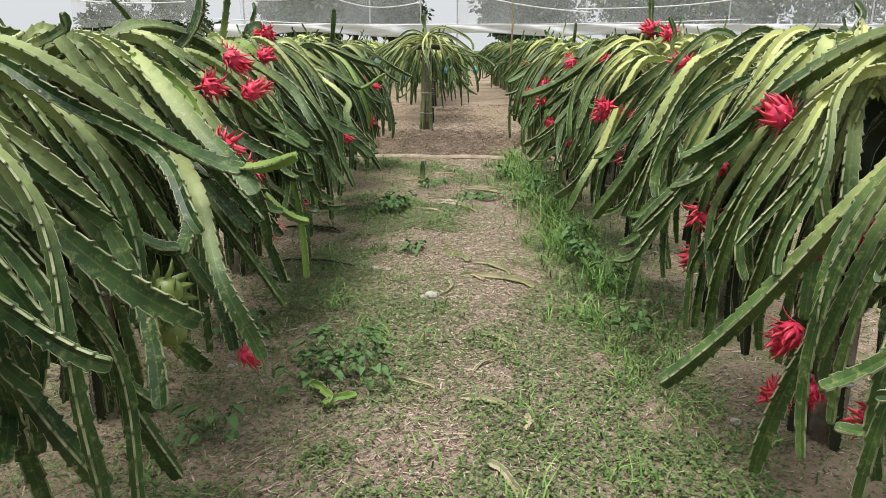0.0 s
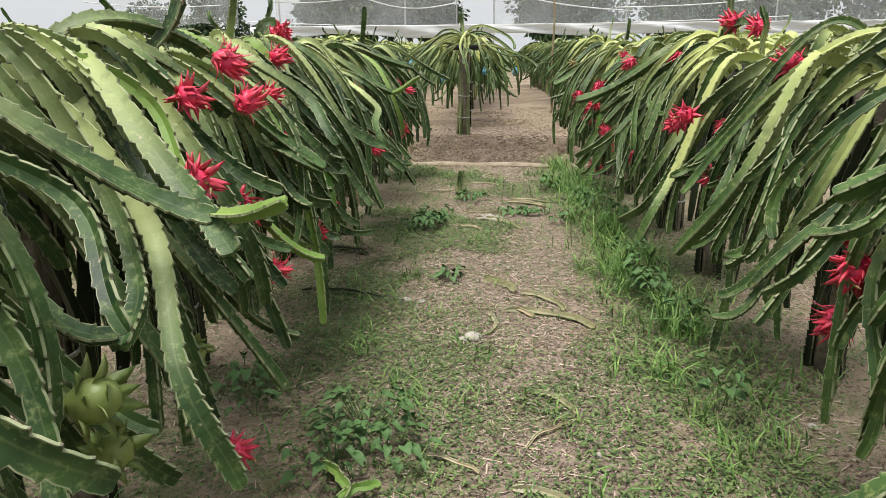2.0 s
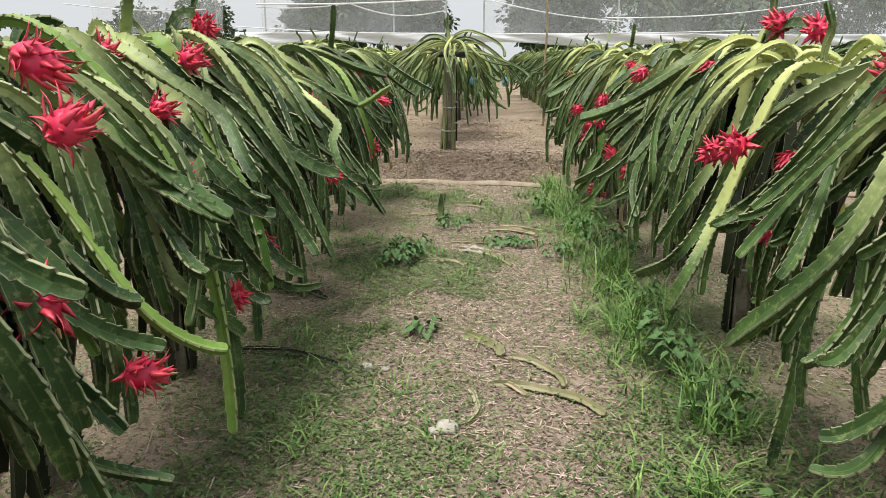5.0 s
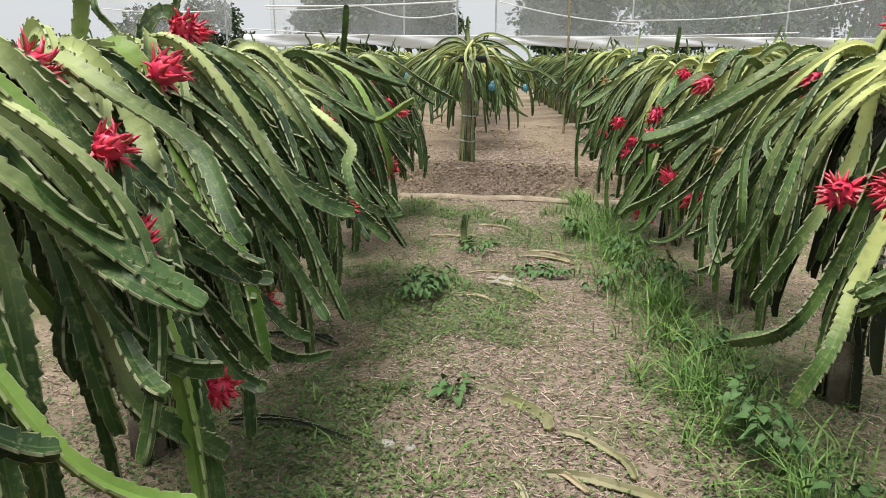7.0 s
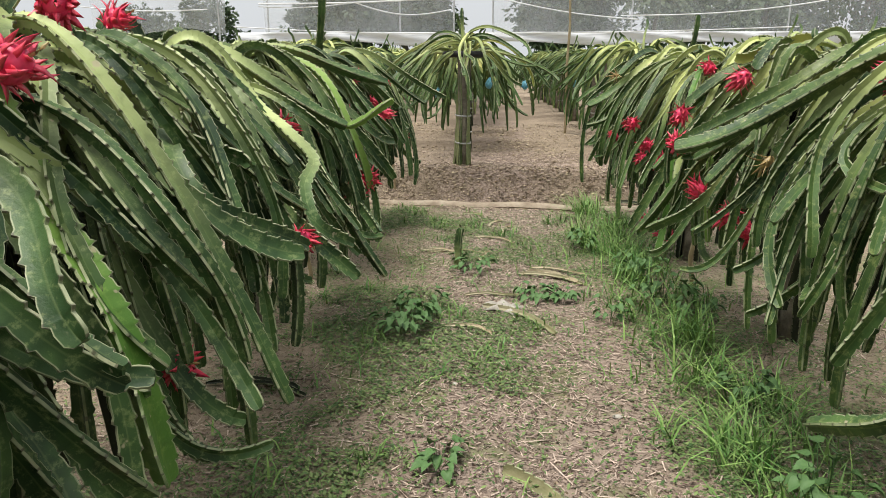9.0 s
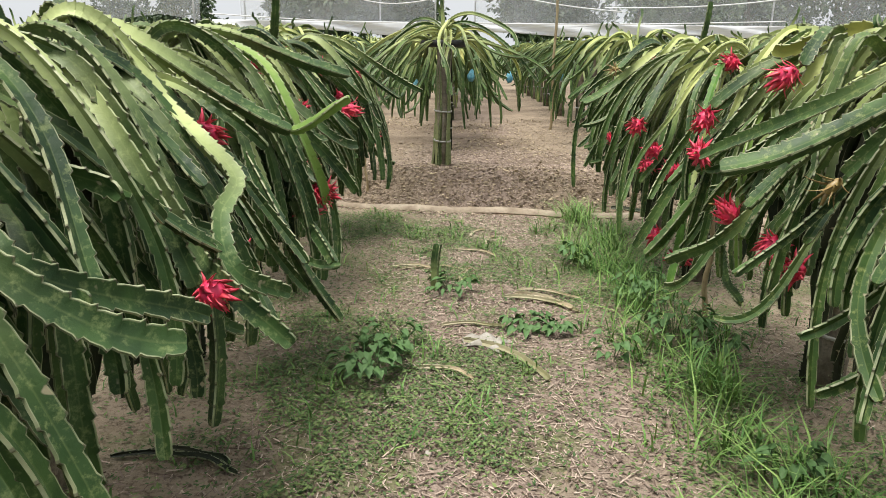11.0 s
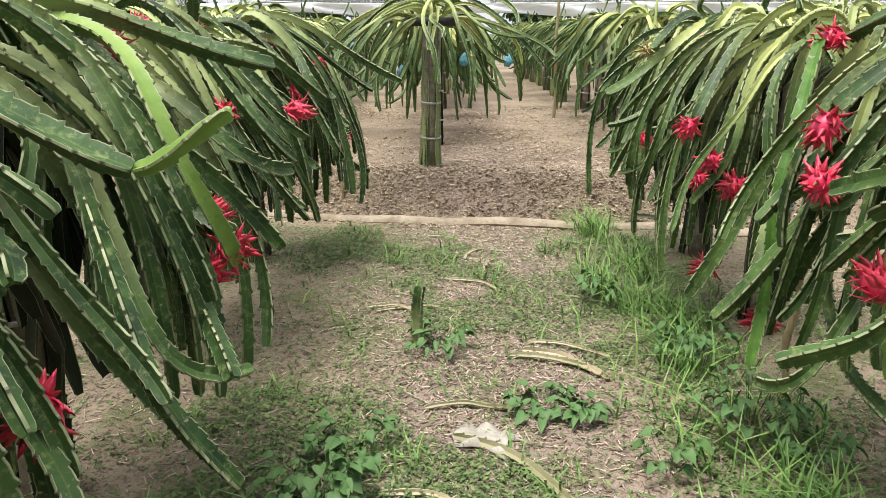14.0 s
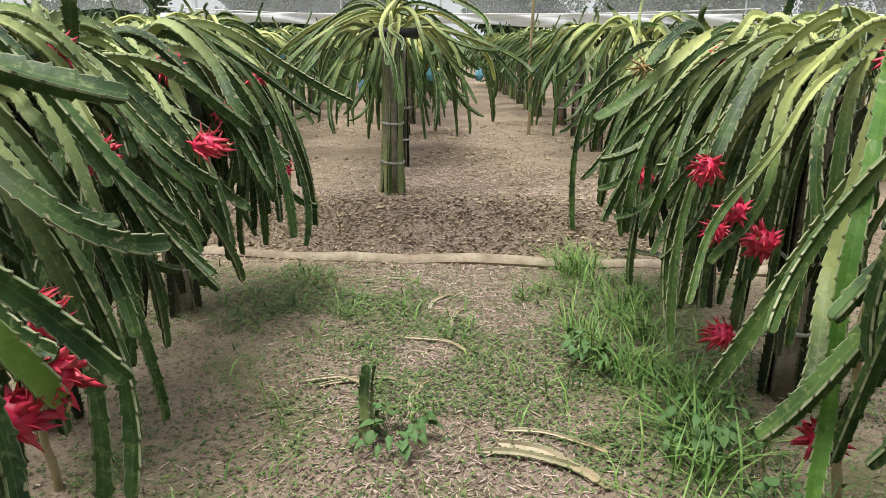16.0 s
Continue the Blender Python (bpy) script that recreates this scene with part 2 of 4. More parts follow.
def bezier(p, s):
    s = s[:, None]
    return (1 - s) ** 3 * p[0] + 3 * (1 - s) ** 2 * s * p[1] + 3 * (1 - s) * s ** 2 * p[2] + s ** 3 * p[3]


def through_points(p, s):
    """A smooth line through any number of points."""
    p = np.vstack([2 * p[0] - p[1], p, 2 * p[-1] - p[-2]])
    u = s * (len(p) - 3)
    k = np.minimum(u.astype(int), len(p) - 4)
    t = (u - k)[:, None]
    a, b, c, d = p[k], p[k + 1], p[k + 2], p[k + 3]
    return 0.5 * (2 * b + (c - a) * t + (2 * a - 5 * b + 4 * c - d) * t ** 2 + (3 * b - a - 3 * c + d) * t ** 3)


rng = np.random.default_rng(7)


def stem_mesh(name, p, width, material, lod=2, twist=(0.0, 0.6), wave=0.02, pitch=0.043, tip=0.72, line=bezier):
    """A three-winged crenate cactus stem along a curve."""
    p = np.array(p, float)
    length = np.linalg.norm(np.diff(line(p, np.linspace(0, 1, 20)), axis=0), axis=1).sum()
    teeth = max(4, int(length / pitch))
    if lod == 2:
        q = np.add.outer(np.arange(teeth), [0.0, 0.11, 0.36, 0.8]).ravel()
        lobe = np.tile([1.13, 0.83, 0.93, 0.96], teeth) * np.repeat(rng.uniform(0.95, 1.05, teeth), 4)
    elif lod == 1:
        q = np.add.outer(np.arange(teeth), [0.0, 0.5]).ravel()
        lobe = np.tile([1.12, 0.86], teeth)
    else:
        q = np.linspace(0, teeth * 0.96, 11)
        lobe = np.tile([0.9, 1.08], 6)[:11]
    q, lobe = np.append(q, teeth), np.append(lobe, 0.75)
    s = q / teeth
    c = line(p, s)
    d = p[-1] - p[0]
    flat = np.array([d[0], d[1], 0.0])
    if np.linalg.norm(flat) < 0.02:
        flat = np.array([math.cos(length * 50), math.sin(length * 50), 0.0])
    flat /= np.linalg.norm(flat)
    side = np.array([-flat[1], flat[0], 0.0])
    a0, a1, k1 = rng.uniform(0, 6.28), rng.uniform(0, 6.28), rng.uniform(1.0, 2.2)
    c = c + (wave * s * np.sin(a0 + 6.28 * k1 * s))[:, None] * side + (0.4 * wave * s * np.sin(a1 + 8 * s))[:, None] * np.array([0, 0, 1.0])
    t = np.gradient(c, axis=0)
    t /= np.linalg.norm(t, axis=1)[:, None]
    b = side - (t @ side)[:, None] * t
    b /= np.linalg.norm(b, axis=1)[:, None]
    n = np.cross(b, t)
    swell = np.minimum(1, 0.55 + s / 0.1) * np.where(s > 0.94, tip + (1 - tip) * np.sqrt(np.clip((1 - s) / 0.06, 0, 1)), 1.0)
    swell = swell * (1 + 0.06 * np.sin(a1 + s * 17))
    phi = twist[0] + twist[1] * s + 0.15 * np.sin(a0 + 5 * s)
    ang, rad, hgt, vv = [], [], [], []
    for i in range(3):
        w = i * 2.0944
        if lod:
            ang += [w, w, w + 1.0472]
            hgt += [-0.0028, 0.0028, 0.0]
            vv += [1.0, 1.0, 0.0]
        else:
            ang += [w, w + 1.0472]
            hgt += [0.0, 0.0]
            vv += [1.0, 0.0]
    m = len(ang)
    ang, hgt, vv = np.array(ang), np.array(hgt), np.array(vv)
    r = np.where(vv[None, :] > 0.5, (width * swell * lobe)[:, None], (0.24 * width * swell)[:, None])
    al = phi[:, None] + ang[None, :]
    e = np.cos(al)[..., None] * b[:, None] + np.sin(al)[..., None] * n[:, None]
    f = -np.sin(al)[..., None] * b[:, None] + np.cos(al)[..., None] * n[:, None]
    v = c[:, None] + r[..., None] * e + hgt[None, :, None] * f
    rows = len(s)
    i, j = np.meshgrid(np.arange(rows - 1), np.arange(m), indexing="ij")
    j2 = (j + 1) % m
    faces = np.stack([i * m + j, i * m + j2, (i + 1) * m + j2, (i + 1) * m + j], -1).reshape(-1, 4)
    me = bpy.data.meshes.new(name)
    me.from_pydata(v.reshape(-1, 3).tolist(), [], faces.tolist() + [list(range(m))[::-1], [(rows - 1) * m + x for x in range(m)]])
    me.materials.append(material)
    loops = np.empty(len(me.loops), dtype=np.int32)
    me.loops.foreach_get("vertex_index", loops)
    row, col = loops // m, loops % m
    uv = me.uv_layers.new(name="rib")
    uv.data.foreach_set("uv", np.stack([q[row], vv[col]], -1).astype(np.float32).ravel())
    uv2 = me.uv_layers.new(name="along")
    uv2.data.foreach_set("uv", np.stack([s[row], np.zeros(len(row))], -1).astype(np.float32).ravel())
    me.polygons.foreach_set("use_smooth", [True] * len(me.polygons))
    me.set_sharp_from_angle(angle=radians(46))
    me.update()
    return me


# ---- ground ----
def lump(x, y, f, seed):
    r = np.random.default_rng(seed)
    z = 0 * x
    for _ in range(7):
        a, b, c = r.uniform(0, 6.28), r.uniform(0.6, 1.7) * f, r.uniform(0, 6.28)
        z = z + np.sin(b * (np.cos(a) * x + np.sin(a) * y) + c)
    return z / 7


def smooth(v, a, b):
    k = np.clip((v - a) / (b - a), 0, 1)
    return k * k * (3 - 2 * k)


def ground_z(x, y):
    x, y = np.asarray(x, float), np.asarray(y, float)
    edge = y - 10.34 + 0.12 * x + 0.05 * lump(x, y, 4.0, 3)
    bed = 0.27 * smooth(edge, 0.0, 0.34) + 0.05 * smooth(edge, 0.12, 0.4) * (1 - smooth(edge, 0.5, 0.95))
    near = smooth(np.hypot(x, y - 8), 60, 20)
    return (bed + 0.022 * near * lump(x, y, 2.2, 1) + 0.010 * near * lump(x, y, 9.0, 2) + near * 0.006 * lump(x, y, 30.0, 5)
            + 0.03 * np.exp(-((np.abs(x) - 1.5) / 0.3) ** 2) * (edge < 0) - 0.03 * np.exp(-((edge + 0.1) / 0.1) ** 2))


def gz(x, y):
    return float(ground_z(x, y))


gx = np.concatenate([-np.geomspace(3.2, 900, 26)[::-1], np.linspace(-3.1, 3.1, 150), np.geomspace(3.2, 900, 26)])
gy = np.concatenate([-np.geomspace(1.2, 700, 22)[::-1], np.linspace(-1.1, 13, 300), np.geomspace(13.1, 1500, 40)])
GX, GY = np.meshgrid(gx, gy)
gv = np.stack([GX, GY, ground_z(GX, GY)], -1).reshape(-1, 3)
ny, nx = GX.shape
gi, gj = np.meshgrid(np.arange(ny - 1), np.arange(nx - 1), indexing="ij")
gf = np.stack([gi * nx + gj, gi * nx + gj + 1, (gi + 1) * nx + gj + 1, (gi + 1) * nx + gj], -1).reshape(-1, 4)
tagged(new("ground", mesh_of("ground", gv, gf, SOIL)), "brown farm soil with trodden straw litter and a raised bed", "ground", kind="structure")

# ---- shared small meshes ----
def box_post(name, half, height, material, lean=0.0):
    bm = bmesh.new()
    bmesh.ops.create_cube(bm, size=1.0)
    for v in bm.verts:
        v.co = Vector((v.co.x * 2 * half, v.co.y * 2 * half, (v.co.z + 0.5) * height))
    bmesh.ops.bevel(bm, geom=[e for e in bm.edges if abs(e.verts[0].co.z - e.verts[1].co.z) > 0.5 * height], offset=half * 0.28, segments=2, affect="EDGES")
    bmesh.ops.subdivide_edges(bm, edges=[e for e in bm.edges if abs(e.verts[0].co.z - e.verts[1].co.z) > 0.5 * height], cuts=6)
    for v in bm.verts:
        v.co.x += lean * v.co.z + 0.004 * math.sin(11 * v.co.z + 40 * v.co.y)
        v.co.y += 0.004 * math.cos(9 * v.co.z + 50 * v.co.x)
    return mesh_bm(name, bm, material, True)


def ring_mesh(name, radius, thick, material, squash=1.0, sides=10, steps=28):
    v, f = [], []
    for i in range(steps):
        a = 2 * math.pi * i / steps
        for j in range(sides):
            b = 2 * math.pi * j / sides
            r = radius + thick * math.cos(b)
            v.append((r * math.cos(a), r * math.sin(a), thick * squash * math.sin(b)))
            f.append((i * sides + j, ((i + 1) % steps) * sides + j, ((i + 1) % steps) * sides + (j + 1) % sides, i * sides + (j + 1) % sides))
    return mesh_of(name, v, f, material)


POST_MESH = [box_post("post", 0.058, 1.42, CONCRETE, l) for l in (0.0, 0.015, -0.02)]
TYRE_MESH = ring_mesh("support_ring", 0.2, 0.035, RUBBER)
TIE_MESH = ring_mesh("tie", 0.086, 0.006, TIE, 1.6, 5, 16)


def fruit_body(name, material, r, h):
    bm = bmesh.new()
    bmesh.ops.create_uvsphere(bm, u_segments=14, v_segments=10, radius=1.0)
    for v in bm.verts:
        k = 1 + 0.04 * math.sin(5 * math.atan2(v.co.y, v.co.x) + 4 * v.co.z)
        v.co = Vector((v.co.x * r * k, v.co.y * r * k, v.co.z * h + h))
    return mesh_bm(name, bm, material, True)


def scale_mesh(name, material, length, width, curl, thick=0.005):
    """A fleshy pointed scale, growing along z, bending to +x at its tip."""
    v, f = [], []
    n = 4
    for i in range(n):
        s = i / n
        w = width * (1 - s) ** 0.8 * (1 + 0.5 * math.sin(3.14 * s))
        x, z = curl * s * s, length * s
        v += [(x, -w / 2, z), (x, w / 2, z), (x + thick * (1 - s) + 0.001, 0, z)]
        if i:
            a, b = 3 * (i - 1), 3 * i
            f += [(a, a + 1, b + 1, b), (a + 1, a + 2, b + 2, b + 1), (a + 2, a, b, b + 2)]
    v.append((curl, 0, length))
    a, e = 3 * (n - 1), 3 * n
    f += [(a, a + 1, e), (a + 1, a + 2, e), (a + 2, a, e), (2, 1, 0)]
    return mesh_of(name, v, f, material)


RED_BODY = [fruit_body("dragon_fruit", FRUIT_RED, 0.043, 0.052), fruit_body("dragon_fruit", FRUIT_RED, 0.046, 0.050)]
RED_SCALE = [scale_mesh("scale", SCALE_RED, l, 0.024, c) for c, l in ((-0.016, 0.066), (0.02, 0.07), (-0.028, 0.06), (0.034, 0.056))]
GREEN_BODY = [fruit_body("unripe_fruit", FRUIT_GREEN, 0.042, 0.052)]
GREEN_SCALE = [scale_mesh("scale", FRUIT_GREEN, 0.055, 0.028, c) for c in (0.012, 0.02)]
REMNANT = tube_mesh("flower_remnant", [(0, 0, 0), (0.002, 0.003, 0.02), (0.01, 0.004, 0.038), (0.024, -0.002, 0.05)], [0.006, 0.004, 0.005, 0.002], FLOWER_DRY, 5)
DRY_BODY = [fruit_body("withered_flower", FLOWER_DRY, 0.02, 0.04)]
DRY_SCALE = [scale_mesh("scale", FLOWER_DRY, 0.09, 0.016, c) for c in (0.02, 0.035)]


def hang_fruit(plant, at, facing, size=1.0, sort="red", seed=0):
    """A fruit under a plant, its base at `at`, growing towards `facing`."""
    r = random.Random(seed)
    body, scales, count, label = {"red": (RED_BODY, RED_SCALE, 34, "ripe crimson dragon fruit with pointed scales"),
                                  "green": (GREEN_BODY, GREEN_SCALE, 18, "unripe green dragon fruit"),
                                  "dry": (DRY_BODY, DRY_SCALE, 14, "withered brown flower")}[sort]
    turn = Vector(facing).to_track_quat("Z", "X").to_matrix().to_4x4()
    local = Vector(at) - plant.location
    me = body[r.randrange(len(body))]
    f = part(me.name.split(".")[0], me, plant, label, Matrix.Translation(local) @ turn @ pose(0, 0, 0, 0, 0, r.uniform(0, 360)) @ Matrix.Scale(size, 4))
    h = max(v.co.z for v in me.vertices) / 2
    w = max(v.co.x for v in me.vertices)
    for i in range(count):
        z = (i + 0.6) / count
        a = i * 2.39996 + r.uniform(-0.25, 0.25)
        lat = (z - 0.5) * 2
        rad = w * math.sqrt(max(0.03, 1 - lat * lat)) * 0.93
        open_up = 74 - 56 * z + r.uniform(-16, 16)
        m = Matrix.Translation((rad * math.cos(a), rad * math.sin(a), h + lat * h * 0.96)) @ Matrix.Rotation(a, 4, "Z") @ Matrix.Rotation(radians(open_up), 4, "Y") @ Matrix.Translation((0, 0, -0.008)) @ Matrix.Scale(r.uniform(0.75, 1.15), 4)
        part("scale", scales[r.randrange(len(scales))], f, "", m)
    if sort == "red":
        part("flower_remnant", REMNANT, f, "dry straw-coloured flower remnant", pose(0, 0, 2 * h - 0.006, r.uniform(-25, 25), r.uniform(-25, 25), r.uniform(0, 360)))
    return f


# ---- dragon fruit plants ----
def arch(root, tip, rise, hang, back=0.12, sway=0.0):
    """A stem's curve: up and out of the crown, over, and hanging down to its tip."""
    root, tip = np.array(root, float), np.array(tip, float)
    d = tip - root
    flat = np.array([d[0], d[1], 0.0])
    p1 = root + 0.28 * flat + np.array([0, 0, rise])
    p2 = tip - back * flat + np.array([0, 0, hang])
    side = np.array([-flat[1], flat[0], 0.0]) * sway
    return [root, p1 - 0.5 * side, p2 + side, tip]


def plant_frame(x, y, height, label, group, tyre=False, k=0):
    z = gz(x, y)
    e = new("dragon_fruit_plant")
    e.location = (x, y, z - 0.02)
    tagged(e, label, "dragon fruit plant", group)
    part("post", POST_MESH[k % 3], e, "weathered grey concrete post", Matrix.Diagonal((1, 1, (height - z) / 1.42, 1)))
    if tyre:
        part("support_ring", TYRE_MESH, e, "black rubber ring", Matrix.Translation((0, 0, height - z - 0.04)))
    for h in (0.28, 0.58):
        part("tie", TIE_MESH, e, "grey plastic tie", pose(0, 0, h + 0.06 * (k % 3), 4, 3, 0))
    return e


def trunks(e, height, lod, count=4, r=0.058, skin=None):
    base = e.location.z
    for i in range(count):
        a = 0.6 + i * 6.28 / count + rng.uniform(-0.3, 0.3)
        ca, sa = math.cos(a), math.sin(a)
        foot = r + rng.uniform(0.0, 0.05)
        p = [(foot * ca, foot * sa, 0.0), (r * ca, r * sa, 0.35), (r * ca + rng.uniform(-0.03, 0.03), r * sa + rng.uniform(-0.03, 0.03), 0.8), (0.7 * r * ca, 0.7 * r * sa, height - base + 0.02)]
        part("trunk_stem", stem_mesh("trunk_stem", p, 0.028, skin or STEM_OLD_SHADED, lod, (a, rng.uniform(-1, 1)), 0.02, 0.05), e, "dark woody climbing stem")


def add_stem(e, root, tip, rise, hang, width=0.032, material=None, lod=2, wave=0.03, twist=None, back=0.12, sway=0.0):
    """A stem between world points, as a part of plant e."""
    o = np.array(e.location)
    c = [q - o for q in arch(root, tip, rise, hang, back, sway)]
    tw = twist if twist is not None else (rng.uniform(0, 2.1), rng.uniform(-0.9, 0.9))
    return part("stem", stem_mesh("stem", c, width, material or STEM, lod, tw, wave), e)


def crown(e, height, inward, full=34, back=14, lod=2, reach=(0.45, 0.9), low=0.3, along=0.0, width=(0.027, 0.036), skin=None, high=1.15, spread=None, airy=0.24):
    """The hanging crown; inward is the azimuth of the open side, where it is densest; along spreads its roots down the row."""
    x, y, z0 = e.location
    for i in range(full + back):
        front = i < full
        if front:
            a = inward + (rng.normal(0, 0.42) if spread is None else rng.uniform(-spread, spread))
        else:
            a = inward + 3.1416 + rng.uniform(-1.6, 1.6)
        start = rng.uniform(0.0, 0.14)
        root = (x + start * math.cos(a), y + start * math.sin(a) + along * rng.uniform(-1, 1), height + rng.uniform(-0.12, 0.07))
        bend = a + rng.uniform(-0.3, 0.3)
        style = rng.random()
        if style < airy:
            out, tz = rng.uniform(0.62, 1.0), rng.uniform(low + 0.15, high)
            lag, hang, rise = rng.uniform(0.2, 0.42), rng.uniform(0.4, 0.62), rng.uniform(0.14, 0.36)
        elif style < 0.86:
            out, tz = rng.uniform(0.38, 0.88), rng.uniform(low - 0.14, high - 0.25)
            lag, hang, rise = rng.uniform(-0.16, 0.1), rng.uniform(0.6, 0.95), rng.uniform(0.14, 0.36)
        else:
            out, tz = rng.uniform(0.7, 1.0), rng.uniform(low, high - 0.1)
            lag, hang, rise = rng.uniform(0.3, 0.5), rng.uniform(-0.05, 0.12), rng.uniform(0.2, 0.4)
        out *= reach[1]
        tip = (x + out * math.cos(bend), y + out * math.sin(bend) + 0.6 * (root[1] - y), tz + z0)
        hang *= max(0.3, height - tip[2])
        kind = rng.random()
        mat = STEM_YELLOW if kind < 0.01 and skin is STEM_SUNLIT else STEM_YOUNG if kind < 0.025 else (skin or STEM)
        add_stem(e, root, tip, rise, hang, rng.uniform(*width), mat, lod if front else min(lod, 1), rng.uniform(0.01, 0.07), None, lag, rng.normal(0, 0.22))
    # inner curtain of woody stems, their near-black colour painting shade into the gaps
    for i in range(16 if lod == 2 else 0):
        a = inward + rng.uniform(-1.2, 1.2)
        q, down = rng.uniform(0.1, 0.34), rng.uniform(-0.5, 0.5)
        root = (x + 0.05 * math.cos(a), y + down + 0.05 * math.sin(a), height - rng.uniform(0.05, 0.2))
        add_stem(e, root, (x + q * math.cos(a), y + down + q * math.sin(a), z0 + rng.uniform(0.25, 0.75)), 0.1, 0.5, rng.uniform(0.022, 0.032), STEM_OLD_SHADED, 0, 0.05, None, 0.0)
    for i in range(1 if lod else 2):
        a = rng.uniform(0, 6.28)
        root = (x + 0.1 * math.cos(a), y + 0.1 * math.sin(a) + along * rng.uniform(-1, 1), height)
        q = rng.uniform(0.05, 0.3)
        add_stem(e, root, (root[0] + q * math.cos(a), root[1] + q * math.sin(a), height + rng.uniform(0.15, 0.45)), 0.16, -0.1, 0.017, STEM, lod, 0.02)


LEFT_X, RIGHT_X = -1.42, 1.55
HEIGHT = 1.42
near_plants = {"left": [], "right": []}
for k, y in enumerate((-0.9, 0.35, 1.55, 2.7, 3.75, 4.68, 5.65, 6.7, 7.95, 9.2)):
    e = plant_frame(LEFT_X + 0.05 * math.sin(3 * k), y, HEIGHT, "dragon fruit plant with long drooping dark green stems", "left row of dragon fruit plants", False, k)
    near_plants["left"].append(e)
for k, y in enumerate((-1.0, 0.2, 1.35, 2.5, 3.85, 5.25, 6.6, 8.12, 9.3)):
    e = plant_frame(RIGHT_X + 0.05 * math.sin(2 + 3 * k), y, HEIGHT, "dragon fruit plant with arching green and yellowish stems", "right row of dragon fruit plants", False, k)
    near_plants["right"].append(e)
for row, inward in (("left", 0.0), ("right", 3.1416)):
    for e in near_plants[row]:
        close = e.location.y > 1.0
        trunks(e, HEIGHT, 2 if close else 1, 3, 0.07)
        crown(e, HEIGHT, inward, 40 if close else 30, 16, 2 if close else 1, (0.45, 0.84 if row == "left" else 0.8), 0.44 if row == "left" else 0.5, 0.5, (0.0205, 0.030) if row == "left" else (0.0165, 0.0245), STEM if row == "left" else STEM_SUNLIT, airy=0.34 if row == "left" else 0.26)


def nearest(row, y):
    return min(near_plants[row], key=lambda e: abs(e.location.y - y))


fruit_count = [0]


def fruit(row, x, y, z, size=1.0, sort="red"):
    """A fruit on the end of its own stem, hanging on the aisle side of a row."""
    e = nearest(row, y)
    fruit_count[0] += 1
    r = random.Random(fruit_count[0])
    s = 1 if row == "left" else -1
    facing = Vector((s * r.uniform(0.3, 1.0), r.uniform(-0.9, 0.3), r.uniform(-0.5, 0.5))).normalized()
    centre = Vector((x, y, z))
    base = centre - facing * 0.05 * size
    root = (e.location.x + 0.12 * s, e.location.y + 0.1 * r.uniform(-1, 1), HEIGHT)
    tip = base - facing * 0.005 + Vector((0, 0, -0.05 - 0.12 * r.random()))
    lift = 0.3 if z > 1.3 else 0.2
    host = base - facing * 0.02
    add_stem(e, root, (host.x, host.y, host.z), lift, 0.3 * max(0.15, HEIGHT - z), 0.03, STEM, 2, 0.0)
    hang_fruit(e, base, facing, size * r.uniform(0.78, 0.92), sort, fruit_count[0])


# fruits of the left row
fruit("left", -0.78, 2.97, 1.34)
fruit("left", -0.86, 3.03, 1.46)
fruit("left", -0.84, 2.65, 1.37, 0.95)
fruit("left", -1.10, 4.62, 1.60)
fruit("left", -1.05, 4.35, 1.47)
fruit("left", -0.83, 3.26, 0.68)
fruit("left", -0.83, 3.99, 0.64, 0.9)
fruit("left", -0.73, 2.46, 0.39, 0.9)
fruit("left", -0.77, 2.78, 1.03)
fruit("left", -0.73, 2.35, 1.19, 0.9)
fruit("left", -0.92, 3.78, 1.10)
fruit("left", -1.16, 3.89, 1.48)
fruit("left", -0.93, 3.76, 1.32, 0.85)
fruit("left", -1.05, 3.93, 1.14, 0.85)
fruit("left", -0.91, 4.65, 0.68, 1.05)
fruit("left", -0.71, 5.27, 0.88, 0.8)
fruit("left", -1.40, 5.52, 1.62)
fruit("left", -0.94, 8.85, 1.14)
fruit("left", -0.76, 7.94, 1.12)
fruit("left", -0.94, 9.54, 1.27, 0.95)
fruit("left", -1.06, 8.51, 1.36)
fruit("left", -1.14, 7.79, 1.44, 0.95)
fruit("left", -1.24, 7.53, 1.48)
fruit("left", -1.03, 6.80, 1.41)
fruit("left", -0.79, 6.81, 0.93)
fruit("left", -0.70, 6.68, 0.86)
fruit("left", -0.77, 6.66, 0.79)
fruit("left", -0.75, 9.18, 0.82, 0.9)
fruit("left", -0.99, 7.62, 1.14)
fruit("left", -0.93, 5.93, 1.19, 1.05)
fruit("left", -0.84, 5.90, 0.76, 1.2)
fruit("left", -0.90, 2.62, 0.62, 1.0, "green")
fruit("left", -0.80, 1.92, 0.83, 1.25, "green")
fruit("left", -0.80, 1.96, 0.69, 1.15, "green")
# fruits of the right row
fruit("right", 1.23, 3.74, 1.43)
fruit("right", 1.05, 2.25, 1.31)
fruit("right", 1.05, 2.63, 1.07)
fruit("right", 1.04, 2.65, 0.97, 0.95)
fruit("right", 0.97, 2.56, 0.91, 1.05)
fruit("right", 0.98, 2.64, 0.73)
fruit("right", 1.15, 1.92, 1.02)
fruit("right", 1.13, 1.97, 0.95, 0.95)
fruit("right", 1.10, 2.10, 0.62, 1.1)
fruit("right", 1.12, 2.16, 0.38)
fruit("right", 1.23, 2.16, 0.38, 0.95)
fruit("right", 1.15, 1.68, 0.56)
